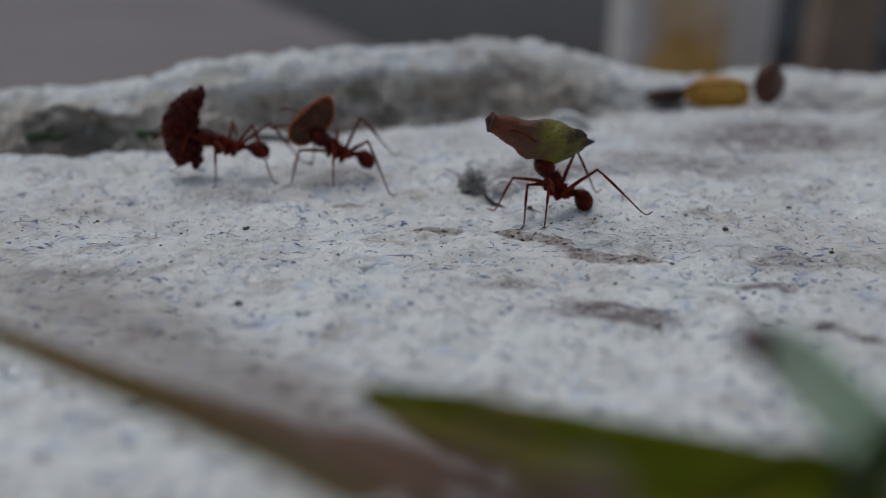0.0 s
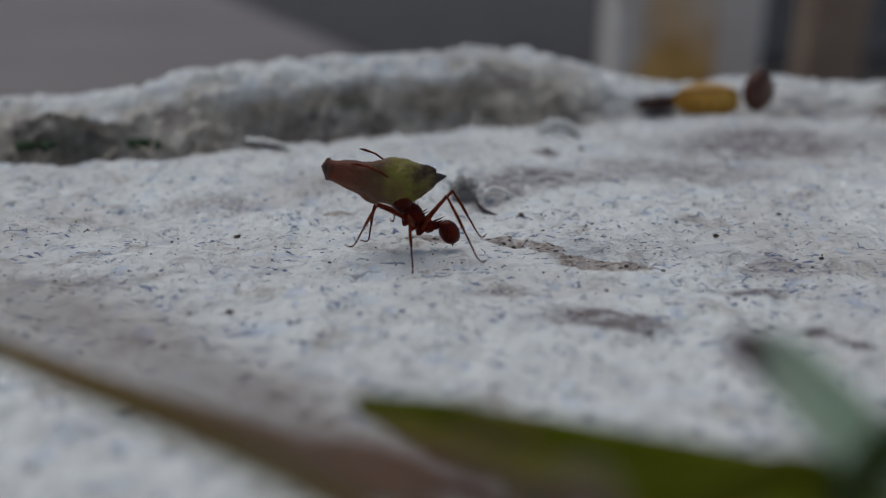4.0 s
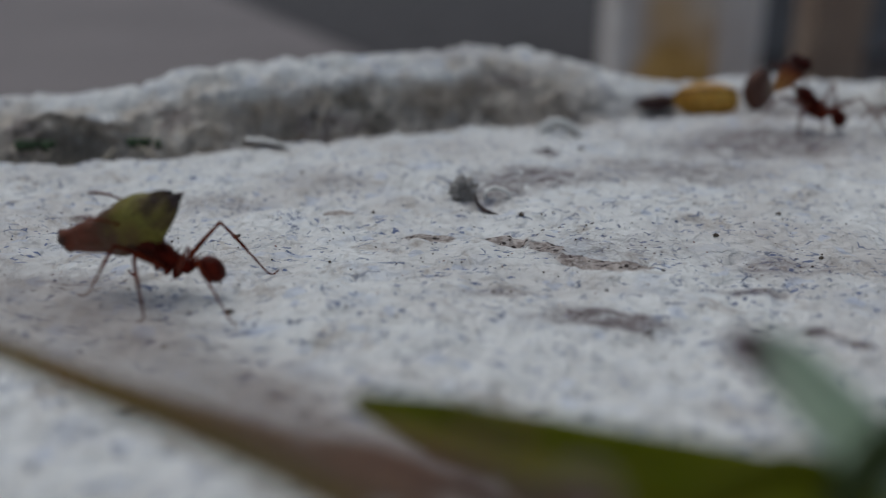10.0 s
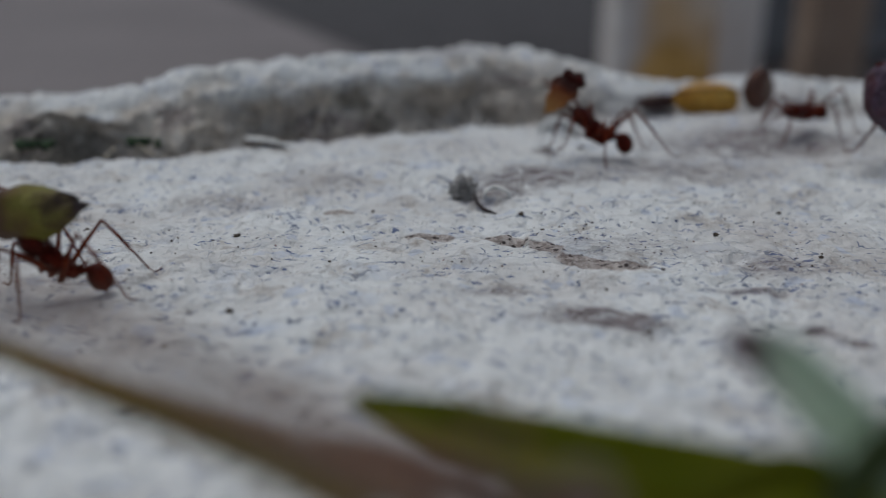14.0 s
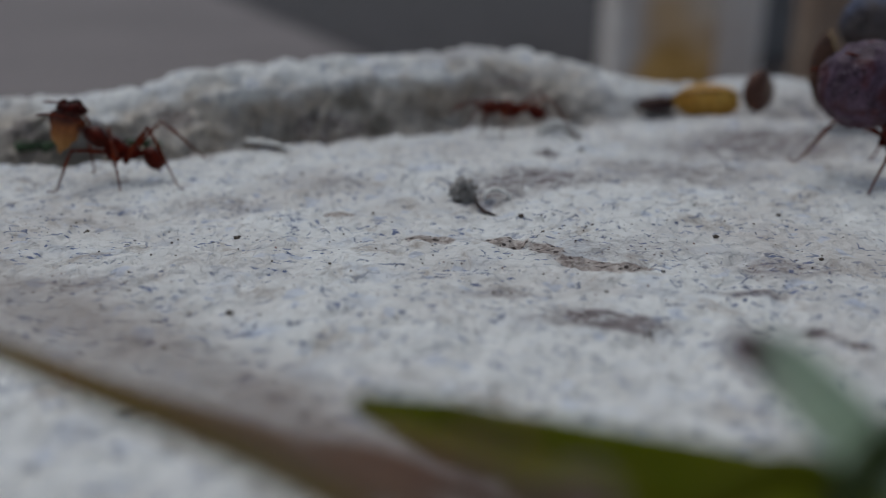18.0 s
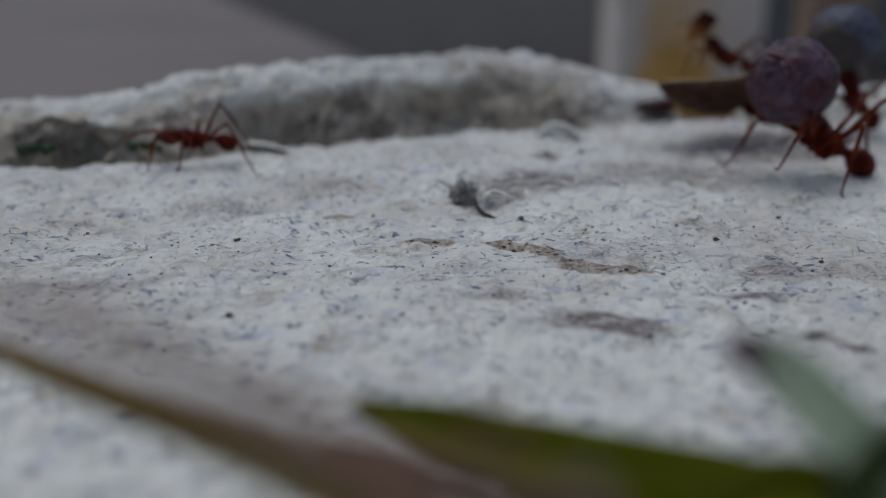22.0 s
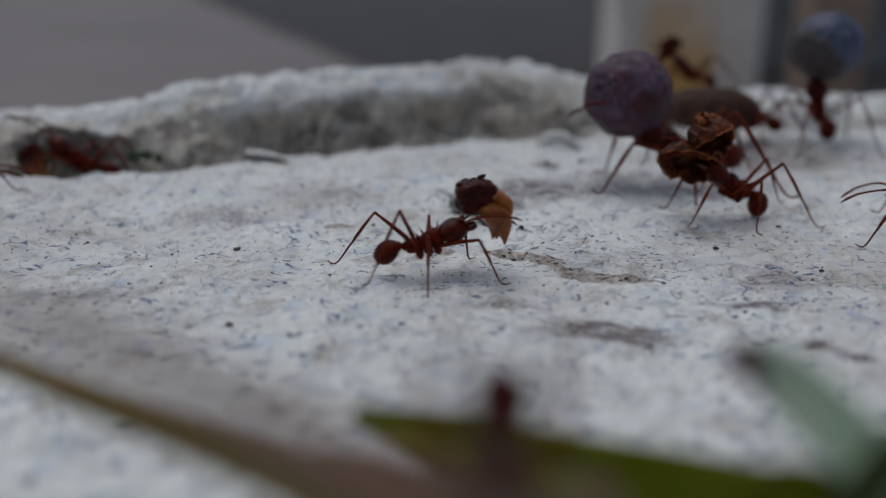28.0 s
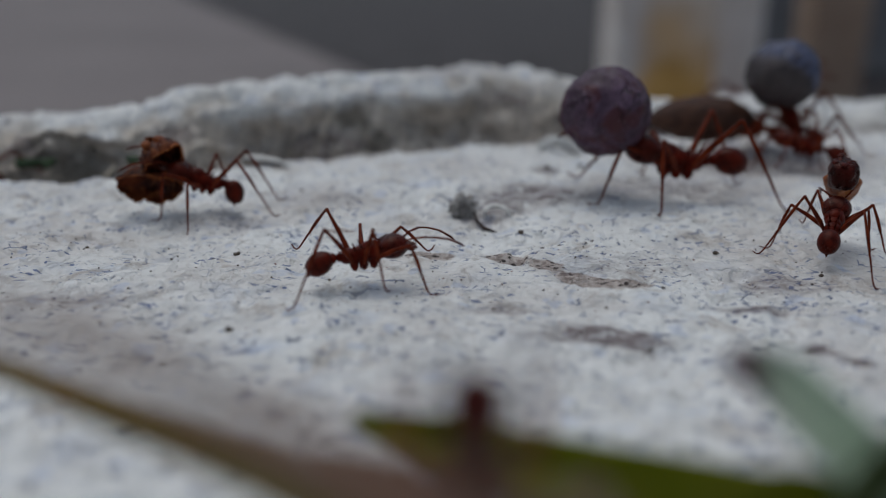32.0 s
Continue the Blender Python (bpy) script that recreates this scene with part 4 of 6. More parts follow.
BLADE_GREEN = thin_leaf(simple("grass_green", (0.13, 0.165, 0.006), (0.24, 0.26, 0.014), 90, 0.7, 0.0001, 900, stretch=(0.4, 1, 1), spots=(0.27, 0.23, 0.04), gloss=0.12), 0.45)
BLADE_DEEP_SHADE = thin_leaf(simple("grass_deep_green_shade", (0.045, 0.06, 0.025), (0.09, 0.12, 0.045), 90, 0.7, 0.0001, 900, gloss=0.12), 0.3)
BLADE_PALE = thin_leaf(gradient("grass_pale_green", [(0.0, (0.1, 0.03, 0.06)), (0.3, (0.12, 0.06, 0.07)), (0.42, (0.48, 0.55, 0.44)), (1.0, (0.5, 0.62, 0.47))], "X", -0.0131, -0.0100, 200, 0.5, 0.0001, 0.06), 0.4)
BLADE_DRY = thin_leaf(simple("grass_dry", (0.36, 0.27, 0.22), (0.48, 0.38, 0.32), 60, 0.65, 0.0001, 900, spots=(0.3, 0.13, 0.05)))
BLADE_OLIVE = thin_leaf(simple("grass_olive", (0.13, 0.1, 0.006), (0.22, 0.16, 0.014), 60, 0.7, gloss=0.1, spots=(0.24, 0.12, 0.02)))
BLADE_SHADE = thin_leaf(simple("grass_brown", (0.24, 0.14, 0.05), (0.34, 0.21, 0.09), 60, 0.7, gloss=0.15))
BLADE_RUST = thin_leaf(simple("grass_rust", (0.3, 0.15, 0.1), (0.42, 0.26, 0.18), 60, 0.65, gloss=0.15))
blade("grass_blade", [(0.0025, 0.0112, -0.0080), (-0.0007, 0.0200, 0.0096), (-0.0027, 0.0211, 0.0097), (-0.0052, 0.0223, 0.0101), (-0.0084, 0.0244, 0.0101), (-0.0122, 0.0266, 0.0102), (-0.0167, 0.0297, 0.0100), (-0.0210, 0.0319, 0.0102)], [0.00073, 0.00073, 0.00073, 0.00062, 0.00054, 0.00048, 0.00039, 0.00019], (BLADE_OLIVE, BLADE_OLIVE, BLADE_SHADE), "thin olive brown grass blade")
blade("grass_blade", [(0.0016, 0.0095, -0.0080), (0.0011, 0.0114, 0.0154), (-0.0002, 0.0121, 0.0159), (-0.0018, 0.0129, 0.0165), (-0.0036, 0.0137, 0.0172), (-0.0058, 0.0144, 0.0179), (-0.0082, 0.0156, 0.0181), (-0.0103, 0.0167, 0.0182)], [0.00041, 0.00041, 0.00042, 0.00042, 0.00039, 0.00034, 0.00027, 0.00012], (BLADE_DRY, BLADE_DRY, BLADE_RUST), "dry pinkish beige grass blade before the wall")
blade("grass_blade", [(0.0030, 0.0105, -0.0080), (0.0037, 0.0164, 0.0114), (0.0024, 0.0170, 0.0118), (0.0010, 0.0177, 0.0122), (-0.0003, 0.0184, 0.0125), (-0.0017, 0.0190, 0.0128), (-0.0032, 0.0196, 0.0131)], [0.00053, 0.00053, 0.00054, 0.00056, 0.00051, 0.00041, 0.00012], (BLADE_RUST, BLADE_DRY, BLADE_DRY), "dry beige and orange grass blade close to the wall edge")
blade("grass_blade", [(0.0230, 0.0110, -0.0080), (0.0188, 0.0240, 0.0060), (0.0142, 0.0250, 0.0064), (0.0095, 0.0260, 0.0068), (0.0036, 0.0280, 0.0069), (-0.0001, 0.0295, 0.0071), (-0.0036, 0.0300, 0.0079)], [0.0012, 0.0014, 0.0014, 0.0014, 0.0013, 0.001, 0.0002], (BLADE_GREEN, BLADE_GREEN, BLADE_GREEN), "green grass blade with yellowed patches")
blade("grass_blade", [(0.0120, 0.0105, -0.0080), (0.0127, 0.0220, 0.0073), (0.0085, 0.0230, 0.0077), (0.0050, 0.0240, 0.0077), (0.0023, 0.0250, 0.0071)], [0.0012, 0.0013, 0.0012, 0.0009, 0.0002], (BLADE_GREEN, BLADE_OLIVE, BLADE_GREEN), "low dark green grass blade")
# added blade; its dark green also paints the pale blade's shaded half
blade("grass_blade", [(0.0200, 0.0112, -0.0080), (0.0156, 0.0212, 0.0132), (0.0143, 0.0214, 0.0122), (0.0134, 0.0216, 0.0112), (0.0123, 0.0213, 0.0102), (0.0114, 0.0209, 0.0091)], [0.00070, 0.00070, 0.00072, 0.00070, 0.00056, 0.00017], (BLADE_DEEP_SHADE, BLADE_DEEP_SHADE, BLADE_DEEP_SHADE), "dark green grass blade bending down")
blade("grass_blade", [(0.0230, 0.0115, -0.0080), (0.0144, 0.0210, 0.0095), (0.0137, 0.0232, 0.0098), (0.0128, 0.0246, 0.0106), (0.0119, 0.0259, 0.0113), (0.0109, 0.0266, 0.0118), (0.0099, 0.0271, 0.0118)], [0.00106, 0.00106, 0.00115, 0.00115, 0.00108, 0.00078, 0.00016], (BLADE_PALE, BLADE_PALE, BLADE_PALE), "pale green grass blade with purple tip")


def pillar(name, x, y, w, d, h, bands, label):
    """Painted block post on a plinth, with a weathered cap."""
    t = thing(name, label, "post")
    z = 0.0
    for band, top, mat in bands:
        s = Shape()
        hw, hd = w / 2, d / 2
        b = 0.012
        ring = [(-hw + b, -hd), (hw - b, -hd), (hw, -hd + b), (hw, hd - b), (hw - b, hd), (-hw + b, hd), (-hw, hd - b), (-hw, -hd + b)]
        for zz in (z, top):
            s.v += [Vector((px, py, zz)) for px, py in ring]
        s.f += [(k, (k + 1) % 8, 8 + (k + 1) % 8, 8 + k) for k in range(8)] + [tuple(reversed(range(8))), tuple(range(8, 16))]
        part(band, s.mesh(name + "_" + band, mat, False), t)
        z = top
    t.location = (x, y, -0.4)
    return t




def post_coats():
    """Yellow paint, ragged and faded towards its upper edge, over white."""
    m, tree, p = material("post_paint")
    n = Nodes(tree)
    sep = tree.nodes.new("ShaderNodeSeparateXYZ")
    tree.links.new(n.coord.outputs["Object"], sep.inputs[0])
    worn = tree.nodes.new("ShaderNodeMath")
    worn.operation = "MULTIPLY_ADD"
    worn.inputs[1].default_value = 0.5
    tree.links.new(n.noise(4, 5, 0.6, warp=0.5), worn.inputs[0])
    flank = tree.nodes.new("ShaderNodeMapRange")
    flank.inputs["From Min"].default_value, flank.inputs["From Max"].default_value, flank.inputs["To Max"].default_value = -0.035, -0.11, 0.35
    tree.links.new(sep.outputs[0], flank.inputs["Value"])
    tall = tree.nodes.new("ShaderNodeMath")
    tree.links.new(sep.outputs[2], tall.inputs[0])
    tree.links.new(flank.outputs[0], tall.inputs[1])
    tree.links.new(tall.outputs[0], worn.inputs[2])
    white = n.mix(n.ramp(n.noise(14, 5), (0.35, 0.0), (0.65, 1.0)), (0.7, 0.62, 0.56), (0.84, 0.78, 0.72))
    yellow = n.mix(n.ramp(n.noise(12, 5), (0.35, 0.0), (0.65, 1.0)), (0.56, 0.3, 0.07), (0.78, 0.46, 0.14))
    c = n.mix(n.ramp(worn.outputs[0], (0.4, 0.0), (0.62, 1.0)), yellow, white)
    n.put(p.inputs["Base Color"], c)
    p.inputs["Roughness"].default_value = 0.75
    n.put(p.inputs["Normal"], n.bump(n.noise(60, 5), 0.002))
    return m


POST_COATS = post_coats()
PAINT_WHITE = simple("faded_white_paint", (0.78, 0.71, 0.66), (0.87, 0.82, 0.78), 12, 0.7, 0.002, 60)
PAINT_GREY = simple("grey_render", (0.19, 0.18, 0.185), (0.27, 0.26, 0.26), 10, 0.8, 0.002, 60)
PAINT_TAN = simple("tan_render", (0.33, 0.23, 0.17), (0.42, 0.31, 0.23), 10, 0.8, 0.002, 60)
ASPHALT = simple("dark_asphalt", (0.025, 0.021, 0.0225), (0.047, 0.04, 0.0425), 4, 0.9, 0.004, 90)
pillar("yard_wall", 1.62, 3.6, 1.9, 0.2, 1.6, [("wall_face", 1.6, PAINT_GREY)], "grey rendered yard wall, far behind the wall top")
pillar("painted_post", 0.488, 2.0, 0.225, 0.2, 1.2, [("shaft", 1.2, POST_COATS)], "square post with chipped yellow paint over white")
pillar("white_post", 0.735, 2.3, 0.165, 0.15, 1.2, [("shaft", 1.2, PAINT_WHITE)], "faded white square post in the yard")
pillar("tan_post", 1.06, 2.4, 0.15, 0.15, 1.2, [("shaft", 1.2, PAINT_TAN)], "tan rendered square post in the yard")
road = new("road", shaped("road", [(0.19, 2.13, 0), (60, 2.13, 0), (60, 46.8, 0), (-16.5, 46.8, 0)], [(0, 1, 2, 3)], ASPHALT, False))
road.location.z = -0.395
tagged(road, "dark asphalt road beyond the paving", "road", kind="structure")


# ---- ants ----
# measures in mm for an ant of scale 1; x forward, z up
COXA = {1: (0.85, 0.42, 2.35), 2: (0.15, 0.46, 2.2), 3: (-0.55, 0.42, 2.25)}
FOOT = {1: (4.5, 2.9), 2: (0.5, 4.6), 3: (-5.9, 3.9)}
FEMUR = {1: 3.2, 2: 3.35, 3: 4.3}
SHIN = {1: 3.9, 2: 4.3, 3: 5.9}


def ant_meshes():
    k = MM
    S = lambda pts: [Vector(p) * k for p in pts]
    made = {}
    t = Shape()  # three humps with paired spines
    t.lump(Vector((0.85, 0, 0.1)) * k, (0.86 * k, 0.78 * k, 0.8 * k), 12, 16, warp=rumple(1, 0.16))
    t.lump(Vector((0.1, 0, 0.0)) * k, (0.76 * k, 0.62 * k, 0.62 * k), 10, 14, warp=rumple(2, 0.16))
    t.lump(Vector((-0.75, 0, -0.05)) * k, (0.78 * k, 0.6 * k, 0.58 * k), 10, 14, warp=rumple(3, 0.16))
    for x, y, h, lean in ((1.1, 0.4, 0.75, 0.3), (0.75, 0.24, 0.55, 0.1), (0.15, 0.28, 0.6, -0.25), (-0.35, 0.2, 0.35, -0.15), (-1.1, 0.24, 0.85, -0.55)):
        for s in (-1, 1):
            t.spike(Vector((x, y * s, 0.42)) * k, Vector((x + lean, y * s * 1.5, 0.5 + h)) * k, 0.1 * k)
    for x in (0.85, 0.15, -0.55):
        for s in (-1, 1):
            t.lump(Vector((x, 0.34 * s, -0.5)) * k, (0.33 * k, 0.28 * k, 0.66 * k), 8, 10)
    made["thorax"] = t.mesh("ant_thorax", SHELL)
    h = Shape()

    def heart(d):
        notch = 0.22 * max(0, -d.x) * max(0, 1 - abs(d.y) * 2.2)
        return (1 - notch) * (1 + 0.18 * max(0, -d.x) * abs(d.y)) * (1 - 0.16 * max(0, d.x))

    h.lump((0, 0, 0), (1.3 * k, 1.14 * k, 0.92 * k), 16, 20, warp=heart)
    for s in (-1, 1):
        h.spike(Vector((-0.75, 0.72 * s, 0.25)) * k, Vector((-1.15, 0.95 * s, 0.55)) * k, 0.1 * k)
        h.spike(Vector((-0.3, 0.4 * s, 0.6)) * k, Vector((-0.42, 0.48 * s, 0.92)) * k, 0.07 * k)
        h.tube(S([(0.55, 0.28 * s, 0.42), (0.2, 0.42 * s, 0.62), (-0.2, 0.52 * s, 0.6)]), [0.05 * k, 0.1 * k, 0.04 * k], 6)
    h.tube(S([(-0.95, 0, -0.05), (-1.4, 0, -0.1)]), [0.34 * k, 0.24 * k], 9)
    made["head"] = h.mesh("ant_head", SHELL_HEAD)
    for s, side in ((-1, "right"), (1, "left")):
        j = Shape().tube(S([(0.0, 0.0, 0), (0.42, 0.16 * s, -0.06), (0.78, 0.0, -0.1), (0.92, -0.2 * s, -0.1)]), [0.2 * k, 0.24 * k, 0.16 * k, 0.03 * k], 7, 0.6)
        for q in range(4):
            j.spike(Vector((0.4 + 0.12 * q, (0.02 - 0.03 * q) * s, -0.08)) * k, Vector((0.46 + 0.13 * q, (-0.12 - 0.05 * q) * s, -0.08)) * k, 0.05 * k, 4)
        made["jaw_" + side] = j.mesh("ant_jaw", JAW)
        made["scape_" + side] = Shape().tube(S([(0, 0, 0), (0.7, 0.55 * s, 0.22), (1.6, 1.0 * s, 0.2)]), [0.07 * k, 0.085 * k, 0.095 * k], 6).mesh("ant_scape", LIMB)
        made["whip_" + side] = Shape().tube(S([(0, 0, 0), (0.7, 0.1 * s, -0.22), (1.5, 0.0, -0.6), (2.2, -0.15 * s, -1.2), (2.5, -0.2 * s, -1.55)]), [0.07 * k, 0.075 * k, 0.085 * k, 0.1 * k, 0.045 * k], 6).mesh("ant_whip", LIMB)
    made["eye"] = Shape().lump((0, 0, 0), (0.15 * k, 0.09 * k, 0.15 * k), 6, 9).mesh("ant_eye", EYE)
    w = Shape().tube(S([(0.5, 0, 0.05), (0.2, 0, 0.0), (-0.1, 0, 0.12), (-0.4, 0, 0.0)]), [0.2 * k, 0.2 * k, 0.38 * k, 0.24 * k], 9)
    for s in (-1, 1):
        w.spike(Vector((-0.1, 0.2 * s, 0.25)) * k, Vector((-0.25, 0.28 * s, 0.62)) * k, 0.07 * k)
    made["waist"] = w.mesh("ant_waist", SHELL)
    made["second_waist"] = Shape().lump((0, 0, 0), (0.36 * k, 0.46 * k, 0.38 * k), 8, 11, warp=rumple(4, 0.12)).mesh("ant_second_waist", SHELL)
    g = Shape().lump((0, 0, 0), (1.1 * k, 0.86 * k, 0.84 * k), 16, 20, warp=lambda d: 1 + 0.05 * d.x - 0.06 * max(0, -d.x) ** 2)
    for q in range(22):
        d = Vector((math.cos(q * 2.4) * 0.9, math.sin(q * 2.4) * 0.6, 0.25 + 0.75 * (q % 5) / 5)).normalized()
        p = Vector((d.x * 1.04, d.y * 0.78, d.z * 0.76)) * k
        g.lump(p, (0.07 * k, 0.07 * k, 0.06 * k), 3, 5)
    g.spike(Vector((-0.88, 0, -0.16)) * k, Vector((-1.18, 0, -0.34)) * k, 0.14 * k)
    made["gaster"] = g.mesh("ant_gaster", GASTER)
    for n_ in (1, 2, 3):
        a, b = FEMUR[n_], SHIN[n_]
        made["femur", n_] = Shape().tube(S([(-0.12, 0, 0), (0.12, 0, -0.04), (0.3 * a, 0, 0.06), (0.6 * a, 0, 0.06), (0.9 * a, 0, 0.0), (a, 0, 0)]), [0.14 * k, 0.13 * k, 0.195 * k, 0.165 * k, 0.115 * k, 0.13 * k], 8).mesh("ant_femur", LIMB)
        c = Shape().tube(S([(-0.03, 0, 0), (0.08 * b, 0, 0.03), (0.28 * b, 0, 0.05), (0.48 * b, 0, 0.02), (0.54 * b, 0, 0.0), (0.64 * b, 0, 0.0), (0.78 * b, 0, -0.04), (0.9 * b, 0, -0.05), (0.97 * b, 0, 0.05), (b + 0.02, 0, 0.3), (b + 0.05, 0, 0.62)]), [0.105 * k, 0.1 * k, 0.135 * k, 0.12 * k, 0.075 * k, 0.085 * k, 0.07 * k, 0.065 * k, 0.06 * k, 0.065 * k, 0.045 * k], 7)
        c.spike(Vector((0.5 * b, 0, 0)) * k, Vector((0.57 * b, 0, -0.26)) * k, 0.045 * k, 4)
        for s in (-1, 1):
            c.spike(Vector((b + 0.05, 0, 0.58)) * k, Vector((b + 0.03, 0.12 * s, 0.76)) * k, 0.035 * k, 4)
        made["shin", n_] = c.mesh("ant_shin", LIMB)
    return made


ANT = ant_meshes()
LEGS = [(n_, s) for n_ in (1, 2, 3) for s in (1, -1)]


def ant(name, scale, label, rear=0.0, stand=1.0, nod=0.0, droop=2.0, feel=0.0, hang=36):
    """An ant. rear: degrees by which thorax and head lift; nod: further lift of the head; droop: waist down; hang: gaster further down; stand: leg height; feel: antennae up."""
    root = thing(name, label, "ant", "leafcutter ants")
    root.scale = (scale,) * 3
    lift = 2.8 * stand
    pivot = Vector((-0.9, 0, lift)) * MM
    tilt = Matrix.Translation(pivot) @ pose(0, 0, 0, 0, -rear, 0)
    body = tilt @ Matrix.Translation(Vector((0.9, 0, 0.0)) * MM)
    part("thorax", ANT["thorax"], root).matrix_local = body
    neck = body @ Matrix.Translation(Vector((1.45, 0, 0.12)) * MM) @ pose(0, 0, 0, 0, -nod, 0)
    skull = neck @ Matrix.Translation(Vector((1.0, 0, 0.08)) * MM)
    head = part("head", ANT["head"], root)
    head.matrix_local = skull
    for side, s in (("left", 1), ("right", -1)):
        jaw = part("jaw", ANT["jaw_" + side], head)
        jaw.location = Vector((0.78, 0.36 * s, -0.16)) * MM
        eye = part("eye", ANT["eye"], head)
        eye.location = Vector((0.12, 0.98 * s, 0.2)) * MM
    feelers = []
    for side, s in (("left", 1), ("right", -1)):
        f = part("antenna", ANT["scape_" + side], root)
        f.matrix_local = skull @ pose(0.7 * MM, 0.34 * s * MM, 0.3 * MM, 0, -feel, 0)
        whip = part("antenna_tip", ANT["whip_" + side], f)
        whip.location = Vector((1.6, 1.0 * s, 0.2)) * MM
        feelers.append(f)
    tail = Matrix.Translation(Vector((-0.85, 0, lift - 0.2)) * MM) @ pose(0, 0, 0, 0, droop, 0)
    part("waist", ANT["waist"], root).matrix_local = tail @ Matrix.Translation(Vector((-0.5, 0, 0)) * MM)
    part("second_waist", ANT["second_waist"], root).matrix_local = tail @ Matrix.Translation(Vector((-1.2, 0, 0.02)) * MM)
    part("gaster", ANT["gaster"], root).matrix_local = tail @ Matrix.Translation(Vector((-1.42, 0, 0.15)) * MM) @ pose(0, 0, 0, 0, -hang, 0) @ Matrix.Translation(Vector((-0.92, 0, 0)) * MM)
    legs = {}
    for n_, s in LEGS:
        c = Vector(COXA[n_])
        hip = body @ Vector((c.x * MM, c.y * s * MM, (c.z - 2.8) * MM))
        femur = part("leg", ANT["femur", n_], root)
        shin = part("shin", ANT["shin", n_], femur)
        legs[n_, s] = (femur, shin, hip)
    return dict(root=root, legs=legs, feelers=feelers, scale=scale, mouth=skull @ Matrix.Translation(Vector((1.5, 0, -0.15)) * MM))


def bend(hip, foot, a, b):
    """Poses of femur and shin, in the ant's space and in the femur's, that reach from hip to foot with the knee up."""
    way = foot - hip
    d = min(max(way.length, abs(a - b) * 1.02 + 1e-6), (a + b) * 0.985)
    x = way.normalized()
    side = Vector((0, 0, 1)).cross(x)
    side = side.normalized() if side.length > 1e-4 else Vector((0, 1, 0))
    up = x.cross(side)
    at = math.acos(max(-1, min(1, (a * a + d * d - b * b) / (2 * a * d))))
    fx = x * math.cos(at) + up * math.sin(at)
    femur = Matrix((fx, side, fx.cross(side))).transposed().to_4x4()
    femur.translation = hip
    knee = hip + fx * a
    sx = (hip + x * d - knee).normalized()
    lower = Matrix((sx, side, sx.cross(side))).transposed().to_4x4()
    lower.translation = knee
    return femur, femur.inverted() @ lower


class Track:
    """A smooth path over the wall from rows of seconds, x, y, z in mm and the heading in degrees."""

    def __init__(self, rows):
        r = np.array(rows, float)
        self.t, self.v = r[:, 0], r[:, 1:]
        self.v[:, 3] = np.degrees(np.unwrap(np.radians(self.v[:, 3])))
        d = np.diff(self.t)
        m = np.diff(self.v, axis=0) / d[:, None]
        k = np.zeros_like(self.v)
        for i in range(1, len(r) - 1):
            a, b = m[i - 1], m[i]
            k[i] = np.where(a * b > 0, 2 * a * b / np.where(a + b == 0, 1, a + b), 0)
        self.k = k
        fine = np.linspace(self.t[0], self.t[-1], 600)
        p = np.array([self.at(q) for q in fine])
        run = np.concatenate([[0], np.cumsum(np.hypot(np.diff(p[:, 0]), np.diff(p[:, 1])))])
        turn = np.concatenate([[0], np.cumsum(np.abs(np.diff(p[:, 3])))])
        self.fine, self.run = fine, run + turn * 0.02 + np.arange(600) * 1e-6

    def at(self, t):
        t = min(max(t, self.t[0]), self.t[-1])
        i = min(int(np.searchsorted(self.t, t, "right")) - 1, len(self.t) - 2)
        h = self.t[i + 1] - self.t[i]
        u = (t - self.t[i]) / h
        return ((2 * u ** 3 - 3 * u * u + 1) * self.v[i] + (u ** 3 - 2 * u * u + u) * h * self.k[i] + (3 * u * u - 2 * u ** 3) * self.v[i + 1] + (u ** 3 - u * u) * h * self.k[i + 1])

    def stance(self, t, ahead=0.0):
        x, y, z, h = self.at(t)
        a = radians(h)
        return pose((x + ahead * math.cos(a)) * MM, (y + ahead * math.sin(a)) * MM, z * MM, 0, 0, h)

    def by_run(self, s):
        if s < 0:
            return self.stance(self.t[0], s)
        if s > self.run[-1]:
            return self.stance(self.t[-1], s - self.run[-1])
        return self.stance(float(np.interp(s, self.run, self.fine)))


def times_of(track, gap):
    a, b = max(0.0, track.t[0]), min(32.0, track.t[-1])
    ts = [a + gap * i for i in range(int((b - a) / gap + 1e-6))] + [b]
    return ([0.0] if a > 0 else []) + ts + ([32.0] if b < 32.0 else [])


def held(hold, t):
    """The load's pose before the mouth: one pose, or rows of seconds and poses."""
    if isinstance(hold, Matrix):
        return hold
    for (a, m), (b, n_) in zip(hold, hold[1:]):
        if t <= b:
            w = max(0.0, min(1.0, (t - a) / (b - a)))
            return Matrix.LocRotScale(m.translation.lerp(n_.translation, w), m.to_quaternion().slerp(n_.to_quaternion(), w), None)
    return hold[-1][1]


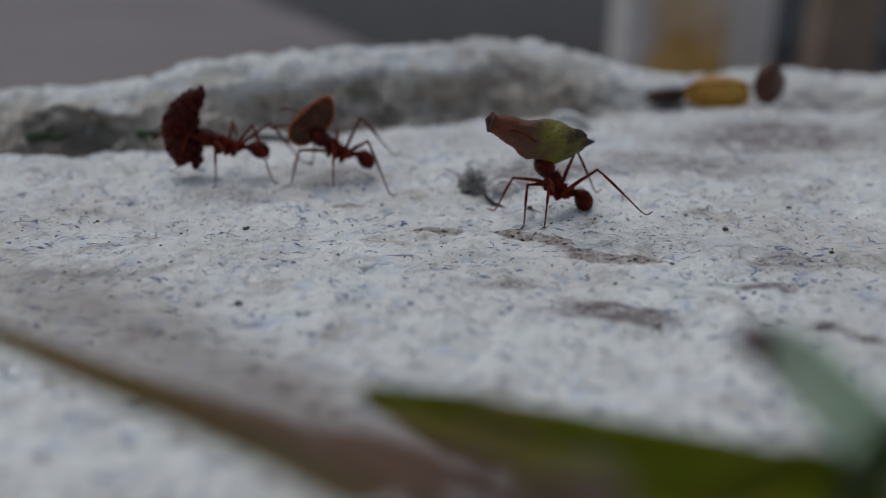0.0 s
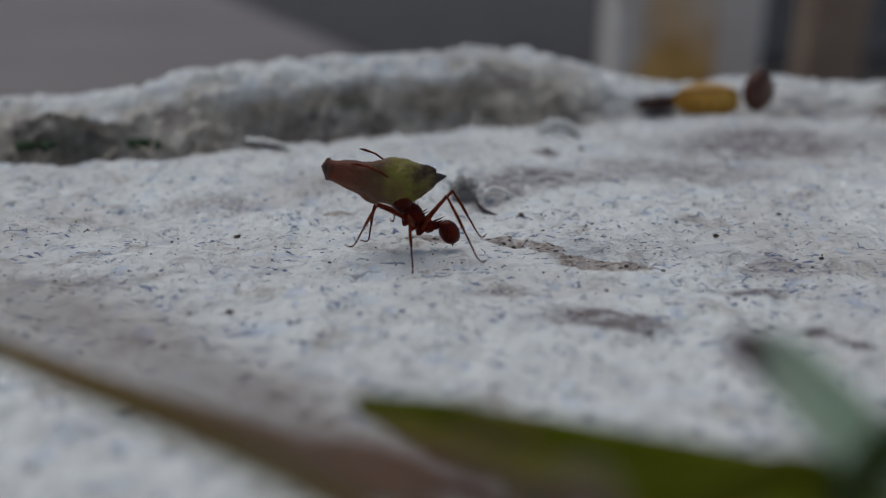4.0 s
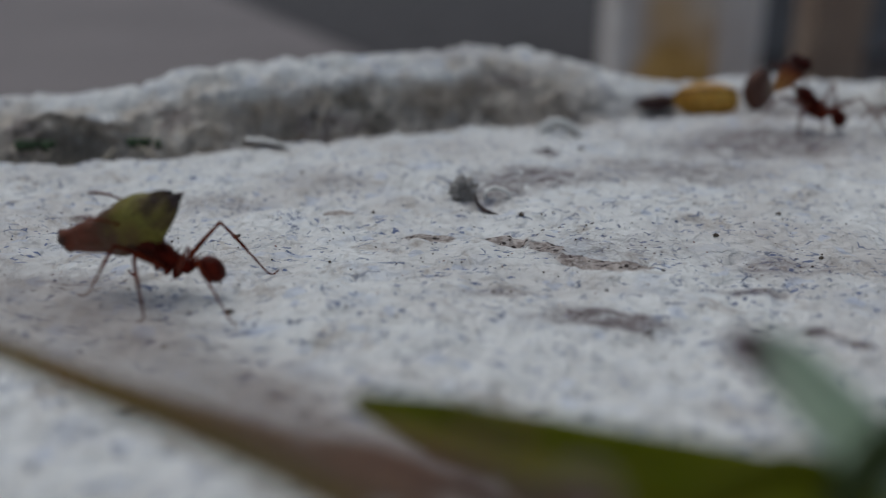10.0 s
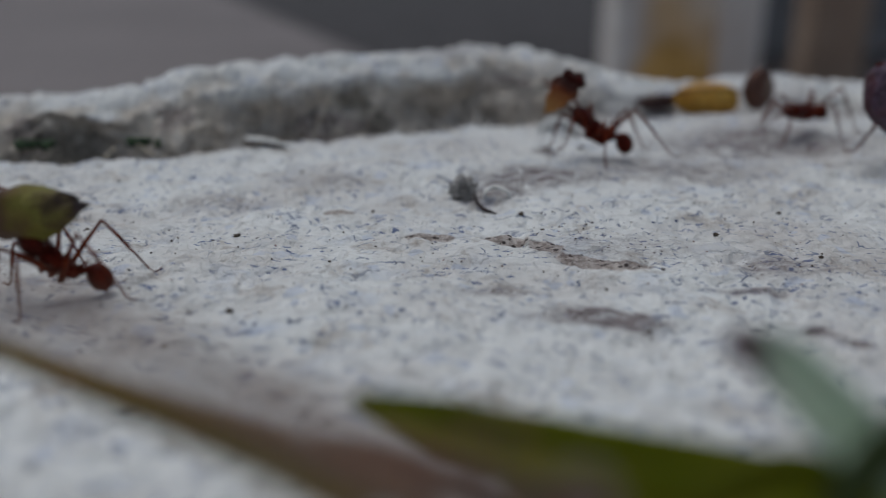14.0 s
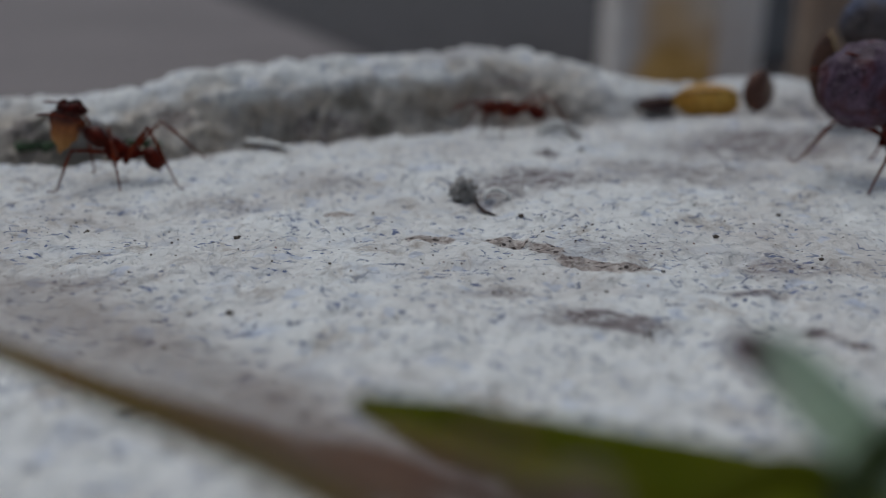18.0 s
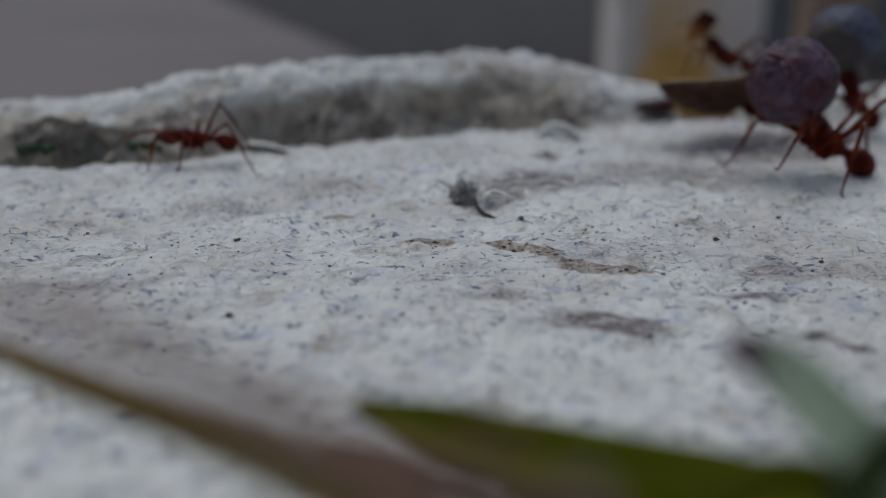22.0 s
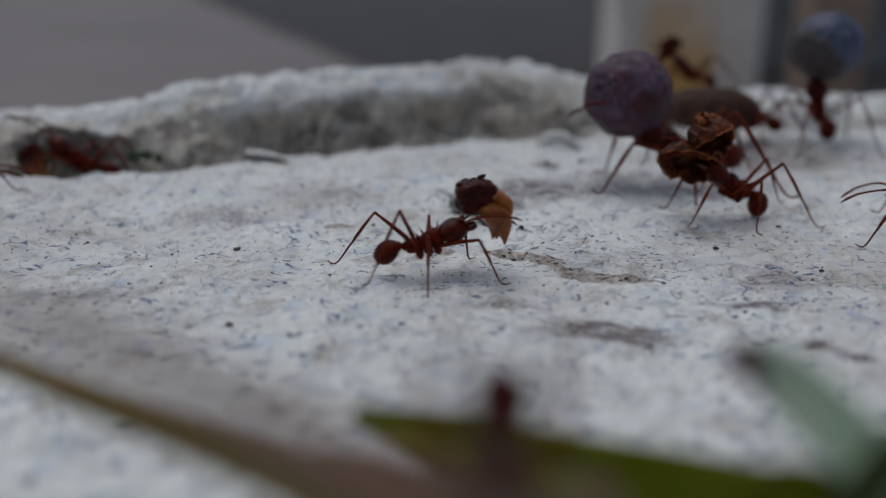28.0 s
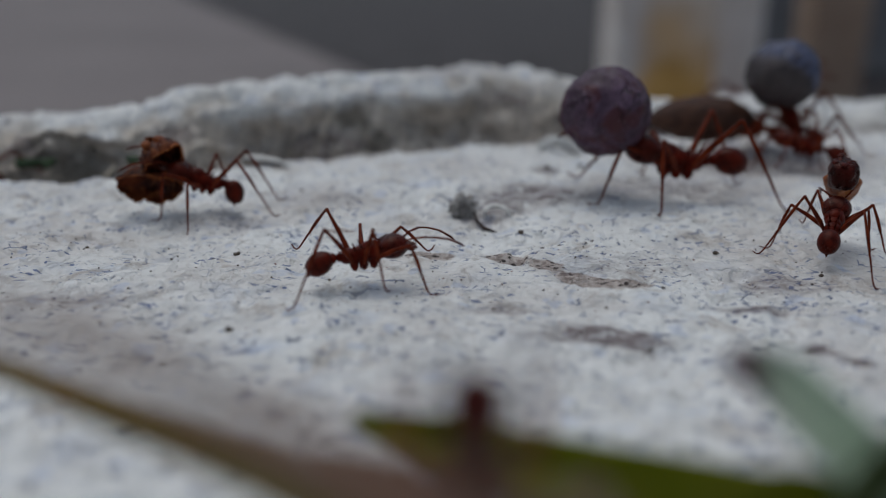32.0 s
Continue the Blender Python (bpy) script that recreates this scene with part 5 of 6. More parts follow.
def march(who, track, load=None, hold=None, stride=4.6, seed=0, gap=1 / 15, on_wall=True, tip=()):
    """Walk an ant along its track: feet stay planted, then step; its load moves with it. tip: rows of seconds and degrees, nose down."""
    root, scale = who["root"], who["scale"]
    hub = Vector((0, 0, 2.4 * MM * scale))

    def lean(t):
        a = float(np.interp(t, [r[0] for r in tip], [r[1] for r in tip])) if tip else 0.0
        return Matrix.Translation(hub) @ pose(0, 0, 0, 0, a, 0) @ Matrix.Translation(-hub)

    ts = times_of(track, gap)
    walk(root, [(t, track.stance(t) @ lean(t)) for t in ts])
    if load:
        mouth = who["mouth"].translation * scale
        walk(load, [(t, track.stance(t) @ Matrix.Translation(lean(t) @ mouth) @ held(hold, t)) for t in ts])
    rng = random.Random(seed)
    for (n_, s), (femur, shin, hip) in who["legs"].items():
        off = (0.0 if (n_ + (s > 0)) % 2 else 0.5) + rng.uniform(-0.09, 0.09) + 0.37 * seed
        fx, fy = FOOT[n_]
        rest = Vector((fx + rng.uniform(-0.35, 0.35), (fy + rng.uniform(-0.3, 0.3)) * s, 0)) * MM * scale
        long = stride * scale

        def plant(i):
            p = track.by_run((i + 0.3 - off) * long) @ rest
            if on_wall:
                p.z = rest_z(p.x, p.y)
            return p

        rows_f, rows_s = [], []
        for t in ts:
            run = float(np.interp(t, track.fine, track.run))
            u = run / long + off
            i, f = math.floor(u), u - math.floor(u)
            p = plant(i)
            if f > 0.6:
                w = (f - 0.6) / 0.4
                w2 = w * w * (3 - 2 * w)
                p = p.lerp(plant(i + 1), w2) + Vector((0, 0, 0.0013 * scale * math.sin(math.pi * w)))
            local = ((track.stance(t) @ lean(t)).inverted() @ p) / scale
            a, b = bend(hip, local, FEMUR[n_] * MM, SHIN[n_] * MM)
            rows_f.append((t, a))
            rows_s.append((t, b))
        walk(femur, rows_f)
        walk(shin, rows_s)
    for q, f in enumerate(who["feelers"]):
        m = f.matrix_basis.copy()
        tq = times_of(track, 0.4)
        walk(f, [(t, m @ pose(0, 0, 0, 0, 11 * math.sin(t * 3.1 + q * 2 + seed), 9 * math.sin(t * 2.3 + q + seed))) for t in tq])


# ---- who walks where: seconds, x, y, z in mm, heading in degrees ----
TRACKS = dict(
    dark_cluster=[(0, -24.1, 89.9, 0.2, 178), (0.5, -29.6, 92.7, 0.2, 172), (1, -36.3, 95, 0.1, 168), (1.5, -44.5, 97.9, 0, 172), (2, -48.6, 91.6, 0.1, 180), (3.2, -66.6, 88.8, 0.2, 182)],
    bark=[(0, -12.2, 89.7, 0.2, 178), (1, -19.9, 85, 0.1, 180), (1.5, -25.7, 83.3, 0.1, 180), (2, -29.6, 79.9, 0.1, 184), (2.5, -34.3, 78.5, 0.2, 186), (3, -39, 74.5, 0.3, 188), (4.4, -55.2, 71.5, 0.4, 188)],
    pod=[(0, 9.9, 77.8, -0.1, 184), (1, 6, 76.1, -0.1, 186), (2, 2.2, 75.3, -0.1, 184), (3, -0, 73.4, -0.1, 182), (3.5, -0.9, 70.6, -0.1, 184), (5.5, -7.5, 67.4, -0.1, 190), (6, -9.6, 64.9, -0.1, 186), (6.5, -10.6, 64, -0.1, 186), (7, -12.6, 64, -0.1, 182), (7.5, -13.7, 62.3, -0.1, 188), (8, -14.9, 60.2, -0.1, 192), (8.5, -18.8, 61.1, -0, 178), (9, -19.5, 60, -0, 176), (10, -20.1, 59.2, -0, 178), (11, -21.1, 58.1, 0, 182), (12, -23.1, 58.1, 0, 184), (13, -24.4, 57.5, 0, 184), (14, -28.1, 58.1, 0.1, 184), (14.5, -30.5, 59, 0.1, 184), (16.5, -31.6, 55.8, 0.1, 184), (17.2, -36.2, 55.4, 0.1, 184), (18, -38.8, 55.1, 0.1, 184), (19.5, -49.2, 55.4, 0.1, 184)],
    orange=[(3.8, 71.4, 119.7, -0.2, 184), (5.5, 64.1, 119.1, -0.1, 184), (7, 62.2, 120.6, -0, 184), (8, 60.7, 120.2, -0, 180), (9, 57.8, 120, -0, 182), (10, 52.1, 117.9, -0.1, 184), (11, 48, 117.9, -0.1, 184), (12, 38, 106.1, -0.3, 186), (13, 31.9, 107.8, -0.2, 195), (13.5, 24.1, 105.3, -0.1, 186), (14, 18.7, 100.9, 0.1, 184), (14.5, 13.7, 96, 0.2, 188), (16.5, -17.1, 97.8, 0.3, 196), (17, -26.2, 92.4, 0.2, 178), (17.5, -30.6, 91.6, 0.2, 186), (18, -35.4, 92, 0.2, 190), (19, -43.1, 90.1, 0.2, 195), (19.6, -49.5, 88.4, 0.2, 186), (21, -67.2, 88, 0.2, 184)],
    bare_left=[(9.5, 67, 114.7, -0.3, 186), (12, 55, 118.8, -0, 188), (13, 53.3, 118.1, -0.1, 200), (14, 49.3, 115.3, -0.2, 215), (14.5, 45.9, 115.5, -0.1, 192), (16.5, 25.4, 120.9, 0, 190), (17, 20, 119.6, 0, 186), (18, 9.4, 116.9, 0.1, 182), (18.5, 3.1, 111.7, 0.3, 180), (19, 0.1, 103.6, 0.4, 176), (19.5, -4.3, 99.6, 0.4, 184), (20, -9.2, 98.5, 0.3, 190), (20.5, -15.9, 100.4, 0.3, 190), (21, -26.9, 101.6, 0.1, 180), (21.5, -26.8, 97.4, 0.2, 182), (22, -29.3, 99.3, 0.1, 184), (23, -34.5, 92.9, 0.2, 192), (23.5, -41, 89.7, 0.2, 186), (24, -44.5, 88, 0.2, 186), (26, -68.9, 90.3, 0.1, 184)],
    purple=[(9, 74.4, 97.4, -0.4, 184), (12.5, 65.0, 97, -0.3, 184), (14, 59.4, 96.6, -0.3, 184), (17, 54.0, 93.7, -0.2, 184), (18, 51.5, 93.7, -0.2, 184), (19, 50.7, 95.2, -0.2, 186), (20, 51.7, 100, -0.3, 188), (21, 45.9, 93.9, -0.2, 188), (22, 43.5, 95.8, -0.2, 186), (23, 41.6, 96.7, -0.3, 188), (24, 39.4, 97.3, -0.2, 186), (25, 36.7, 97.9, -0.2, 186), (25.5, 35.4, 97.7, -0.2, 188), (27.5, 28.4, 94.2, -0.1, 184), (28, 27.0, 95.6, -0.1, 184), (29, 26.8, 94.8, -0.1, 182), (30, 25.2, 93.5, -0.1, 180), (31, 25.2, 92.5, -0.1, 180), (32, 26.0, 91.8, -0.1, 180)],
    husk=[(15, 82.7, 119.9, -0.3, 184), (18, 66, 121.7, -0, 184), (19, 53, 114.9, -0.2, 190), (20, 52.6, 116.8, -0.1, 188), (21, 45.7, 115.1, -0.2, 186), (22, 44.8, 115.5, -0.1, 184), (23, 43.4, 117.2, -0.1, 184), (25, 43.3, 119.6, 0, 184), (27.5, 43.3, 119.2, -0, 184), (29, 42.7, 119.8, 0, 182), (32, 42.6, 117, -0.1, 182)],
    blue=[(16, 72.4, 118.8, -0.2, 180), (18, 67.4, 121.4, -0.1, 170), (19, 60.7, 120, -0, 140), (21, 58, 122.1, 0.1, 120), (22, 58.1, 120.6, 0, 110), (23, 58.9, 120.6, -0, 105), (24, 58, 122.1, 0.1, 100), (25, 58.8, 123.2, 0.1, 95), (27.5, 53.8, 121.7, 0.1, 92), (28, 53, 120.2, 0, 92), (29, 50.8, 120, 0, 100), (30, 49.5, 119.3, -0, 110), (31, 48.6, 117.6, -0.1, 125), (32, 47.6, 115.9, -0.1, 130)],
    amber=[(20, -42.3, 49.1, -0.1, 0), (22.3, -39.3, 50, -0.1, 0), (23, -32.8, 50, -0, 0), (23.5, -35.2, 48.3, -0.1, 0), (24, -33.9, 48.5, -0.1, 0), (24.5, -30.2, 50.7, 0, 0), (25, -26.4, 51.3, 0.1, 2), (25.5, -20.3, 52.2, 0.1, 4), (27.5, -7.5, 60, -0.1, 42), (28, -1.5, 66.4, -0.1, 8), (28.5, 2.8, 67.9, -0.1, 30), (29, 11.1, 67.6, -0.1, 24), (29.5, 18.8, 67.9, -0.1, 16), (30, 23.5, 66.2, -0, 10), (30.5, 26.6, 65.4, -0, 4), (31, 27.9, 65.4, -0, 12), (31.5, 29.4, 66.8, -0, 30), (32, 34.7, 72.4, 0, 62)],
    leaf=[(25.6, 57.6, 83, -0.1, 180), (27.5, 35.9, 87, -0.1, 205), (28, 29.1, 82.4, -0.1, 186), (28.5, 25.1, 80.2, -0, 192), (29, 16.3, 81.9, -0, 186), (29.5, 12.4, 84.3, -0, 186), (30, 6.1, 84.9, 0, 192), (30.5, -0.8, 85.1, 0, 182), (31, -6.9, 81.1, -0, 190), (31.5, -14, 86.4, 0.1, 192), (32, -24.6, 86.2, 0.1, 180)],
    bare_right=[(25.5, -62.4, 82.4, 0.3, 0), (28.5, -47.8, 86, 0.2, 0), (29, -43.2, 88.5, 0.2, -40), (29.5, -36.8, 87.3, 0.2, -10), (30, -27.9, 85.5, 0.1, -4), (30.5, -22.3, 81.5, 0, -10), (31, -16.9, 75.5, -0.1, -14), (31.5, -8.6, 67.2, -0.1, -12), (32, -6.6, 64.6, -0.1, 14)],
    groove=[(20.3, 79, 140, 1.2, 184), (21.3, 60.4, 137, 4.6, 184), (22, 44.2, 135, 5.2, 182), (22.5, 34.9, 138, 5.4, 186), (23, 28.5, 140, 4.4, 186), (24, 0, 140, -2, 192), (24.5, -10, 132, -2, 196), (25, -17.6, 117.2, 1, 190), (25.5, -19.8, 115, -1, 184), (27.5, -44.5, 105, -2.8, 182), (28, -45.1, 104, -2.7, 182), (29, -59.1, 103, -3, 182)],
    curl=[(24, -3.3, 190, -63.5, 0), (27.6, 5.2, 190, -26.3, 0), (28.5, 8.3, 165, 0.2, 0), (29, 14.6, 158, 1.0, 0), (29.5, 21.1, 157, 1.2, 0), (30, 26.6, 156, 0.8, -4), (30.5, 34.6, 155, 0.6, -4), (31, 41.6, 154, 0.2, -4), (31.5, 49.4, 153, -1.7, -4), (32, 56.7, 152, -4.2, -4)],
    crest=[(21, 96, 143, 2.6, 184), (24, 70, 141, 3.1, 184), (25, 59.5, 140, 3.3, 182), (25.5, 56.8, 139, 3.4, 184), (27.5, 45, 138, 3.8, 184), (28, 39.8, 138, 4.0, 184), (28.5, 34.8, 139, 4.1, 186), (29, 29.4, 142, 4.0, 188), (29.6, 22, 150, -3, 190), (30.5, 10, 168, -30, 190)],
    late=[(27, 54.5, 73.9, -0, 160), (28.5, 43.2, 76.9, -0, 160), (29, 44.9, 86.4, -0.1, 158), (29.5, 44.8, 92.1, -0.2, 152), (30, 45, 101.4, -0.3, 148), (31, 46, 102.9, -0.3, 146), (32, 46.4, 106.9, -0.3, 146)],
)
CARRY = "reddish brown leafcutter ant walking with "
LEAD = ant("ant", 1.1, CARRY + "a dark red flower head", rear=8, stand=1.13, nod=12, hang=30)
SECOND = ant("ant", 1.05, CARRY + "a slice of bark", rear=22, stand=0.94, nod=14, hang=55)
PORTER = ant("ant", 1.05, CARRY + "a green seed pod", rear=42, stand=0.74, nod=18, hang=70)
ORANGE_ANT = ant("ant", 1.25, CARRY + "an orange husk", rear=26, stand=0.87, nod=20, hang=70)
PLAIN_A = ant("ant", 1.2, "reddish brown leafcutter ant walking unloaded", rear=2, stand=1.09, nod=-4)
PURPLE_ANT = ant("ant", 1.84, "large " + CARRY + "a purple berry", rear=16, stand=0.82, nod=14, hang=30)
HUSK_ANT = ant("ant", 1.25, CARRY + "a boat-shaped seed husk", rear=12, stand=0.95, nod=6)
BLUE_ANT = ant("ant", 1.42, CARRY + "a blue berry", rear=46, stand=0.93, nod=20, hang=70)
AMBER_ANT = ant("ant", 1.1, CARRY + "an amber bud fragment", rear=13, stand=0.9, nod=8, droop=6, hang=48)
LEAF_ANT = ant("ant", 1.2, CARRY + "a crumpled dry leaf", rear=14, stand=0.96, nod=8, hang=85)
PLAIN_B = ant("ant", 1.12, "small reddish brown leafcutter ant walking unloaded", rear=4, stand=0.94, nod=2)
GROOVE_ANT = ant("ant", 1.3, CARRY + "an orange fragment over the ridge", rear=26, stand=0.9, nod=18, hang=60)
CURL_ANT = ant("ant", 1.8, CARRY + "a curled petal behind the ridge", rear=20, stand=0.92, nod=20)
CREST_ANT = ant("ant", 1.15, CARRY + "a dark fragment along the crest", rear=26, stand=0.95, nod=18, hang=60)
LATE_ANT = ant("ant", 1.22, "reddish brown leafcutter ant beside the berry carriers", rear=6, stand=0.92, nod=4)
CLIMBER = ant("ant", 1.1, "dark reddish ant climbing the grass blades", rear=10, stand=0.8, nod=10)

FLOWER, BARK, POD_LOAD, ORANGE_HUSK = scale_cluster(), bark_chip(), seed_pod(), husk_chip("husk_fragment", ORANGE, "orange-brown husk fragment with dark crown", 3, 0.0054, 0.0035)
BERRY_P = berry("purple_berry", PURPLE, 0.0049, "wrinkled dark purple berry carried by an ant", 3)
BERRY_B = berry("blue_berry", BLUE, 0.0049, "dull blue berry carried by an ant", 8)
BOAT, AMBER_CHIP, LEAF_BIT, PETAL = boat_husk(), amber_bud(), crumpled_leaf(), curled_bit()
BARK.scale = (1.05,) * 3
POD_LOAD.scale = (0.94,) * 3
BOAT.scale = (1.5,) * 3
FLOWER.scale = (1.22,) * 3
AMBER_CHIP.scale = (1.05,) * 3
LEAF_BIT.scale = (1.26,) * 3
PETAL.scale = (1.7,) * 3
CHIP_C = husk_chip("crest_fragment", CLUSTER, "dark red dry fragment carried along the crest", 12, 0.0046, 0.003)
CHIP_G = husk_chip("groove_fragment", ORANGE, "orange-brown husk fragment carried over the ridge", 15, 0.0052, 0.0034)
CHIP_K = husk_chip("dark_fragment", CLUSTER, "dark red fragment held by a climbing ant", 9, 0.003, 0.0022)


UPRIGHT = pose(0, 0, 0, 90, 0, 0) @ pose(0, 0, 0, 0, 0, 90)


def climb(rows):
    """The ant that climbs the blades in front; its legs keep their grip."""
    walk(CLIMBER["root"], rows)
    hold = Matrix.Translation(CLIMBER["mouth"].translation * CLIMBER["scale"]) @ CLIMBER["mouth"].to_quaternion().to_matrix().to_4x4() @ pose(0.0007, 0, 0.0002, 0, 90, 0)
    walk(CHIP_K, [(t, m @ hold) for t, m in rows])
    for (n_, s), (femur, shin, hip) in CLIMBER["legs"].items():
        fx, fy = FOOT[n_]
        a, b = bend(hip, Vector((fx, fy * s * 0.8, 0)) * MM, FEMUR[n_] * MM, SHIN[n_] * MM)
        femur.matrix_local, shin.matrix_local = a, b


def motions():
    # the brown seed is dragged over the crest
    at = BROWN_SEED.matrix_world.copy()
    walk(BROWN_SEED, [(0, at), (21.6, at), (22.6, pose(0.004, 0.012, 0.0015) @ at), (24.2, pose(0.006, 0.034, -0.0075) @ at), (32, pose(0.006, 0.034, -0.0075) @ at)])
    tr = {k: Track(v) for k, v in TRACKS.items()}
    march(LEAD, tr["dark_cluster"], FLOWER, [(0, pose(0.0003, 0, 0.0004, 0, -8, 0)), (1, pose(0.0006, 0, 0.0034, 0, -15, 0))], seed=1)
    march(SECOND, tr["bark"], BARK, pose(-0.0009, 0, 0.0009, 0, 42, 0) @ pose(0, 0, 0, 75, 0, 0), seed=2)
    march(PORTER, tr["pod"], POD_LOAD, [(0, pose(-0.0004, 0, 0.0018, 0, 13, 180)), (2, pose(-0.0002, 0, 0.0018, 0, 8, 180)), (3, pose(0.0005, 0, 0.0009, 0, 4, 180)), (4.5, pose(0.0001, 0, 0.0010, 0, 8, 180)), (6, pose(-0.0002, 0, 0.0012, 0, 5, 180)), (7, pose(-0.0002, 0, 0.0013, 0, 8, 180)), (8, pose(-0.0002, 0, 0.0023, 0, 12, 180)), (8.6, pose(0.0010, 0, 0.0004, 0, -27, 180)), (10.2, pose(0.0002, 0, 0.0006, 0, -20, 180)), (11, pose(-0.0003, 0, 0.0016, 0, 4, 180))], seed=3, tip=[(0, 0), (3, 4), (8, 8), (8.6, 22), (10.2, 16), (11, 4), (12, 3), (13, 8)])
    march(ORANGE_ANT, tr["orange"], ORANGE_HUSK, [(14.5, pose(0.0004, 0, 0.0013, 0, -24, 0)), (16.8, pose(0.0008, 0, -0.0012, 0, 4, 0)), (17.5, pose(0.0008, 0, -0.0006, 0, 0, 0)), (18.5, pose(0.0006, 0, 0.0006, 0, -12, 0))], seed=4, gap=0.1, tip=[(14.5, 0), (16.8, 14), (18, 6), (19, 0)])
    march(PLAIN_A, tr["bare_left"], seed=5)
    march(PURPLE_ANT, tr["purple"], BERRY_P, [(17, pose(0.00184, -0.00011, -0.00054, 0, 0, 180)), (18, pose(0.00066, -0.00002, 0.00101, 0, 0, 180)), (19, pose(0.00065, -0.00004, 0.00133, 0, 0, 180)), (20, pose(0.00070, -0.00006, 0.00388, 0, 0, 180)), (21, pose(0.00074, -0.00006, 0.00270, 0, 0, 180)), (22, pose(-0.00013, 0.00005, 0.00136, 0, 0, 180)), (23, pose(-0.00057, 0.00012, 0.00109, 0, 0, 180)), (24, pose(0.00012, 0.00002, 0.00151, 0, 0, 180)), (25, pose(-0.00077, 0.00011, 0.00190, 0, 0, 180)), (28, pose(-0.00016, 0.00003, 0.00317, 0, 0, 180)), (29, pose(0.00025, 0.00000, 0.00387, 0, 0, 180)), (30, pose(0.00001, 0.00000, 0.00380, 0, 0, 180)), (31, pose(0.00069, 0.00000, 0.00394, 0, 0, 180)), (32, pose(0.00148, 0.00000, 0.00330, 0, 0, 180))], seed=6, gap=0.1, tip=[(19, -20), (25, -20), (28, 2), (30, 10)])
    march(HUSK_ANT, tr["husk"], BOAT, [(18, pose(0.00558, -0.00039, 0.00139, 0, 62, 180)), (19, pose(0.00162, -0.00029, 0.00291, 0, 66, 180)), (20.2, pose(-0.00014, 0.00002, 0.00499, 0, 70, 180)), (21, pose(0.00436, -0.00046, 0.00214, -30, -6, 180)), (22, pose(0.00330, -0.00023, 0.00218, -35, -4, 180)), (25, pose(0.00148, -0.00010, 0.00218, -40, 4, 180)), (27.5, pose(0.00094, -0.00007, 0.00002, -90, 4, 180)), (28, pose(0.00066, -0.00004, -0.00002, -100, 4, 180)), (30, pose(-0.00018, 0.00001, -0.00045, -105, 4, 180)), (32, pose(0.00162, -0.00006, -0.00020, -110, 2, 180))], seed=7, gap=0.1)
    march(BLUE_ANT, tr["blue"], BERRY_B, [(18, pose(0.00452, 0.00087, 0.00553, 0, 0, 180)), (19, pose(0.00202, 0.00203, 0.00498, 0, 0, 180)), (20, pose(0.00051, 0.00108, 0.00180, 0, 0, 180)), (21, pose(0.00004, 0.00077, 0.00300, 0, 0, 180)), (22, pose(0.00000, 0.00111, 0.00347, 0, 0, 180)), (23, pose(-0.00018, 0.00082, 0.00339, 0, 0, 180)), (24, pose(-0.00038, 0.00010, 0.00344, 0, 0, 180)), (25, pose(-0.00037, 0.00030, 0.00392, 0, 0, 180)), (28, pose(-0.00043, -0.00095, 0.00381, 0, 0, 180)), (29, pose(-0.00066, -0.00149, 0.00228, 0, 0, 180)), (30, pose(-0.00073, -0.00091, 0.00224, 0, 0, 180)), (31, pose(-0.00101, -0.00088, 0.00163, 0, 0, 180)), (32, pose(-0.00044, -0.00005, 0.00128, 0, 0, 180))], seed=8, gap=0.1)
    march(AMBER_ANT, tr["amber"], AMBER_CHIP, [(25.5, pose(-0.0001, 0, 0.0004, 0, 8, 0)), (28, pose(0.0007, 0, 0.0010, 0, -14, 0))], seed=9)
    march(LEAF_ANT, tr["leaf"], LEAF_BIT, [(31, pose(0.0001, 0, 0.0010, 0, 6, 180)), (32, pose(0.0006, 0, -0.0010, 0, -4, 180))], seed=10, tip=[(31, -12), (32, 0)])
    march(PLAIN_B, tr["bare_right"], seed=11)
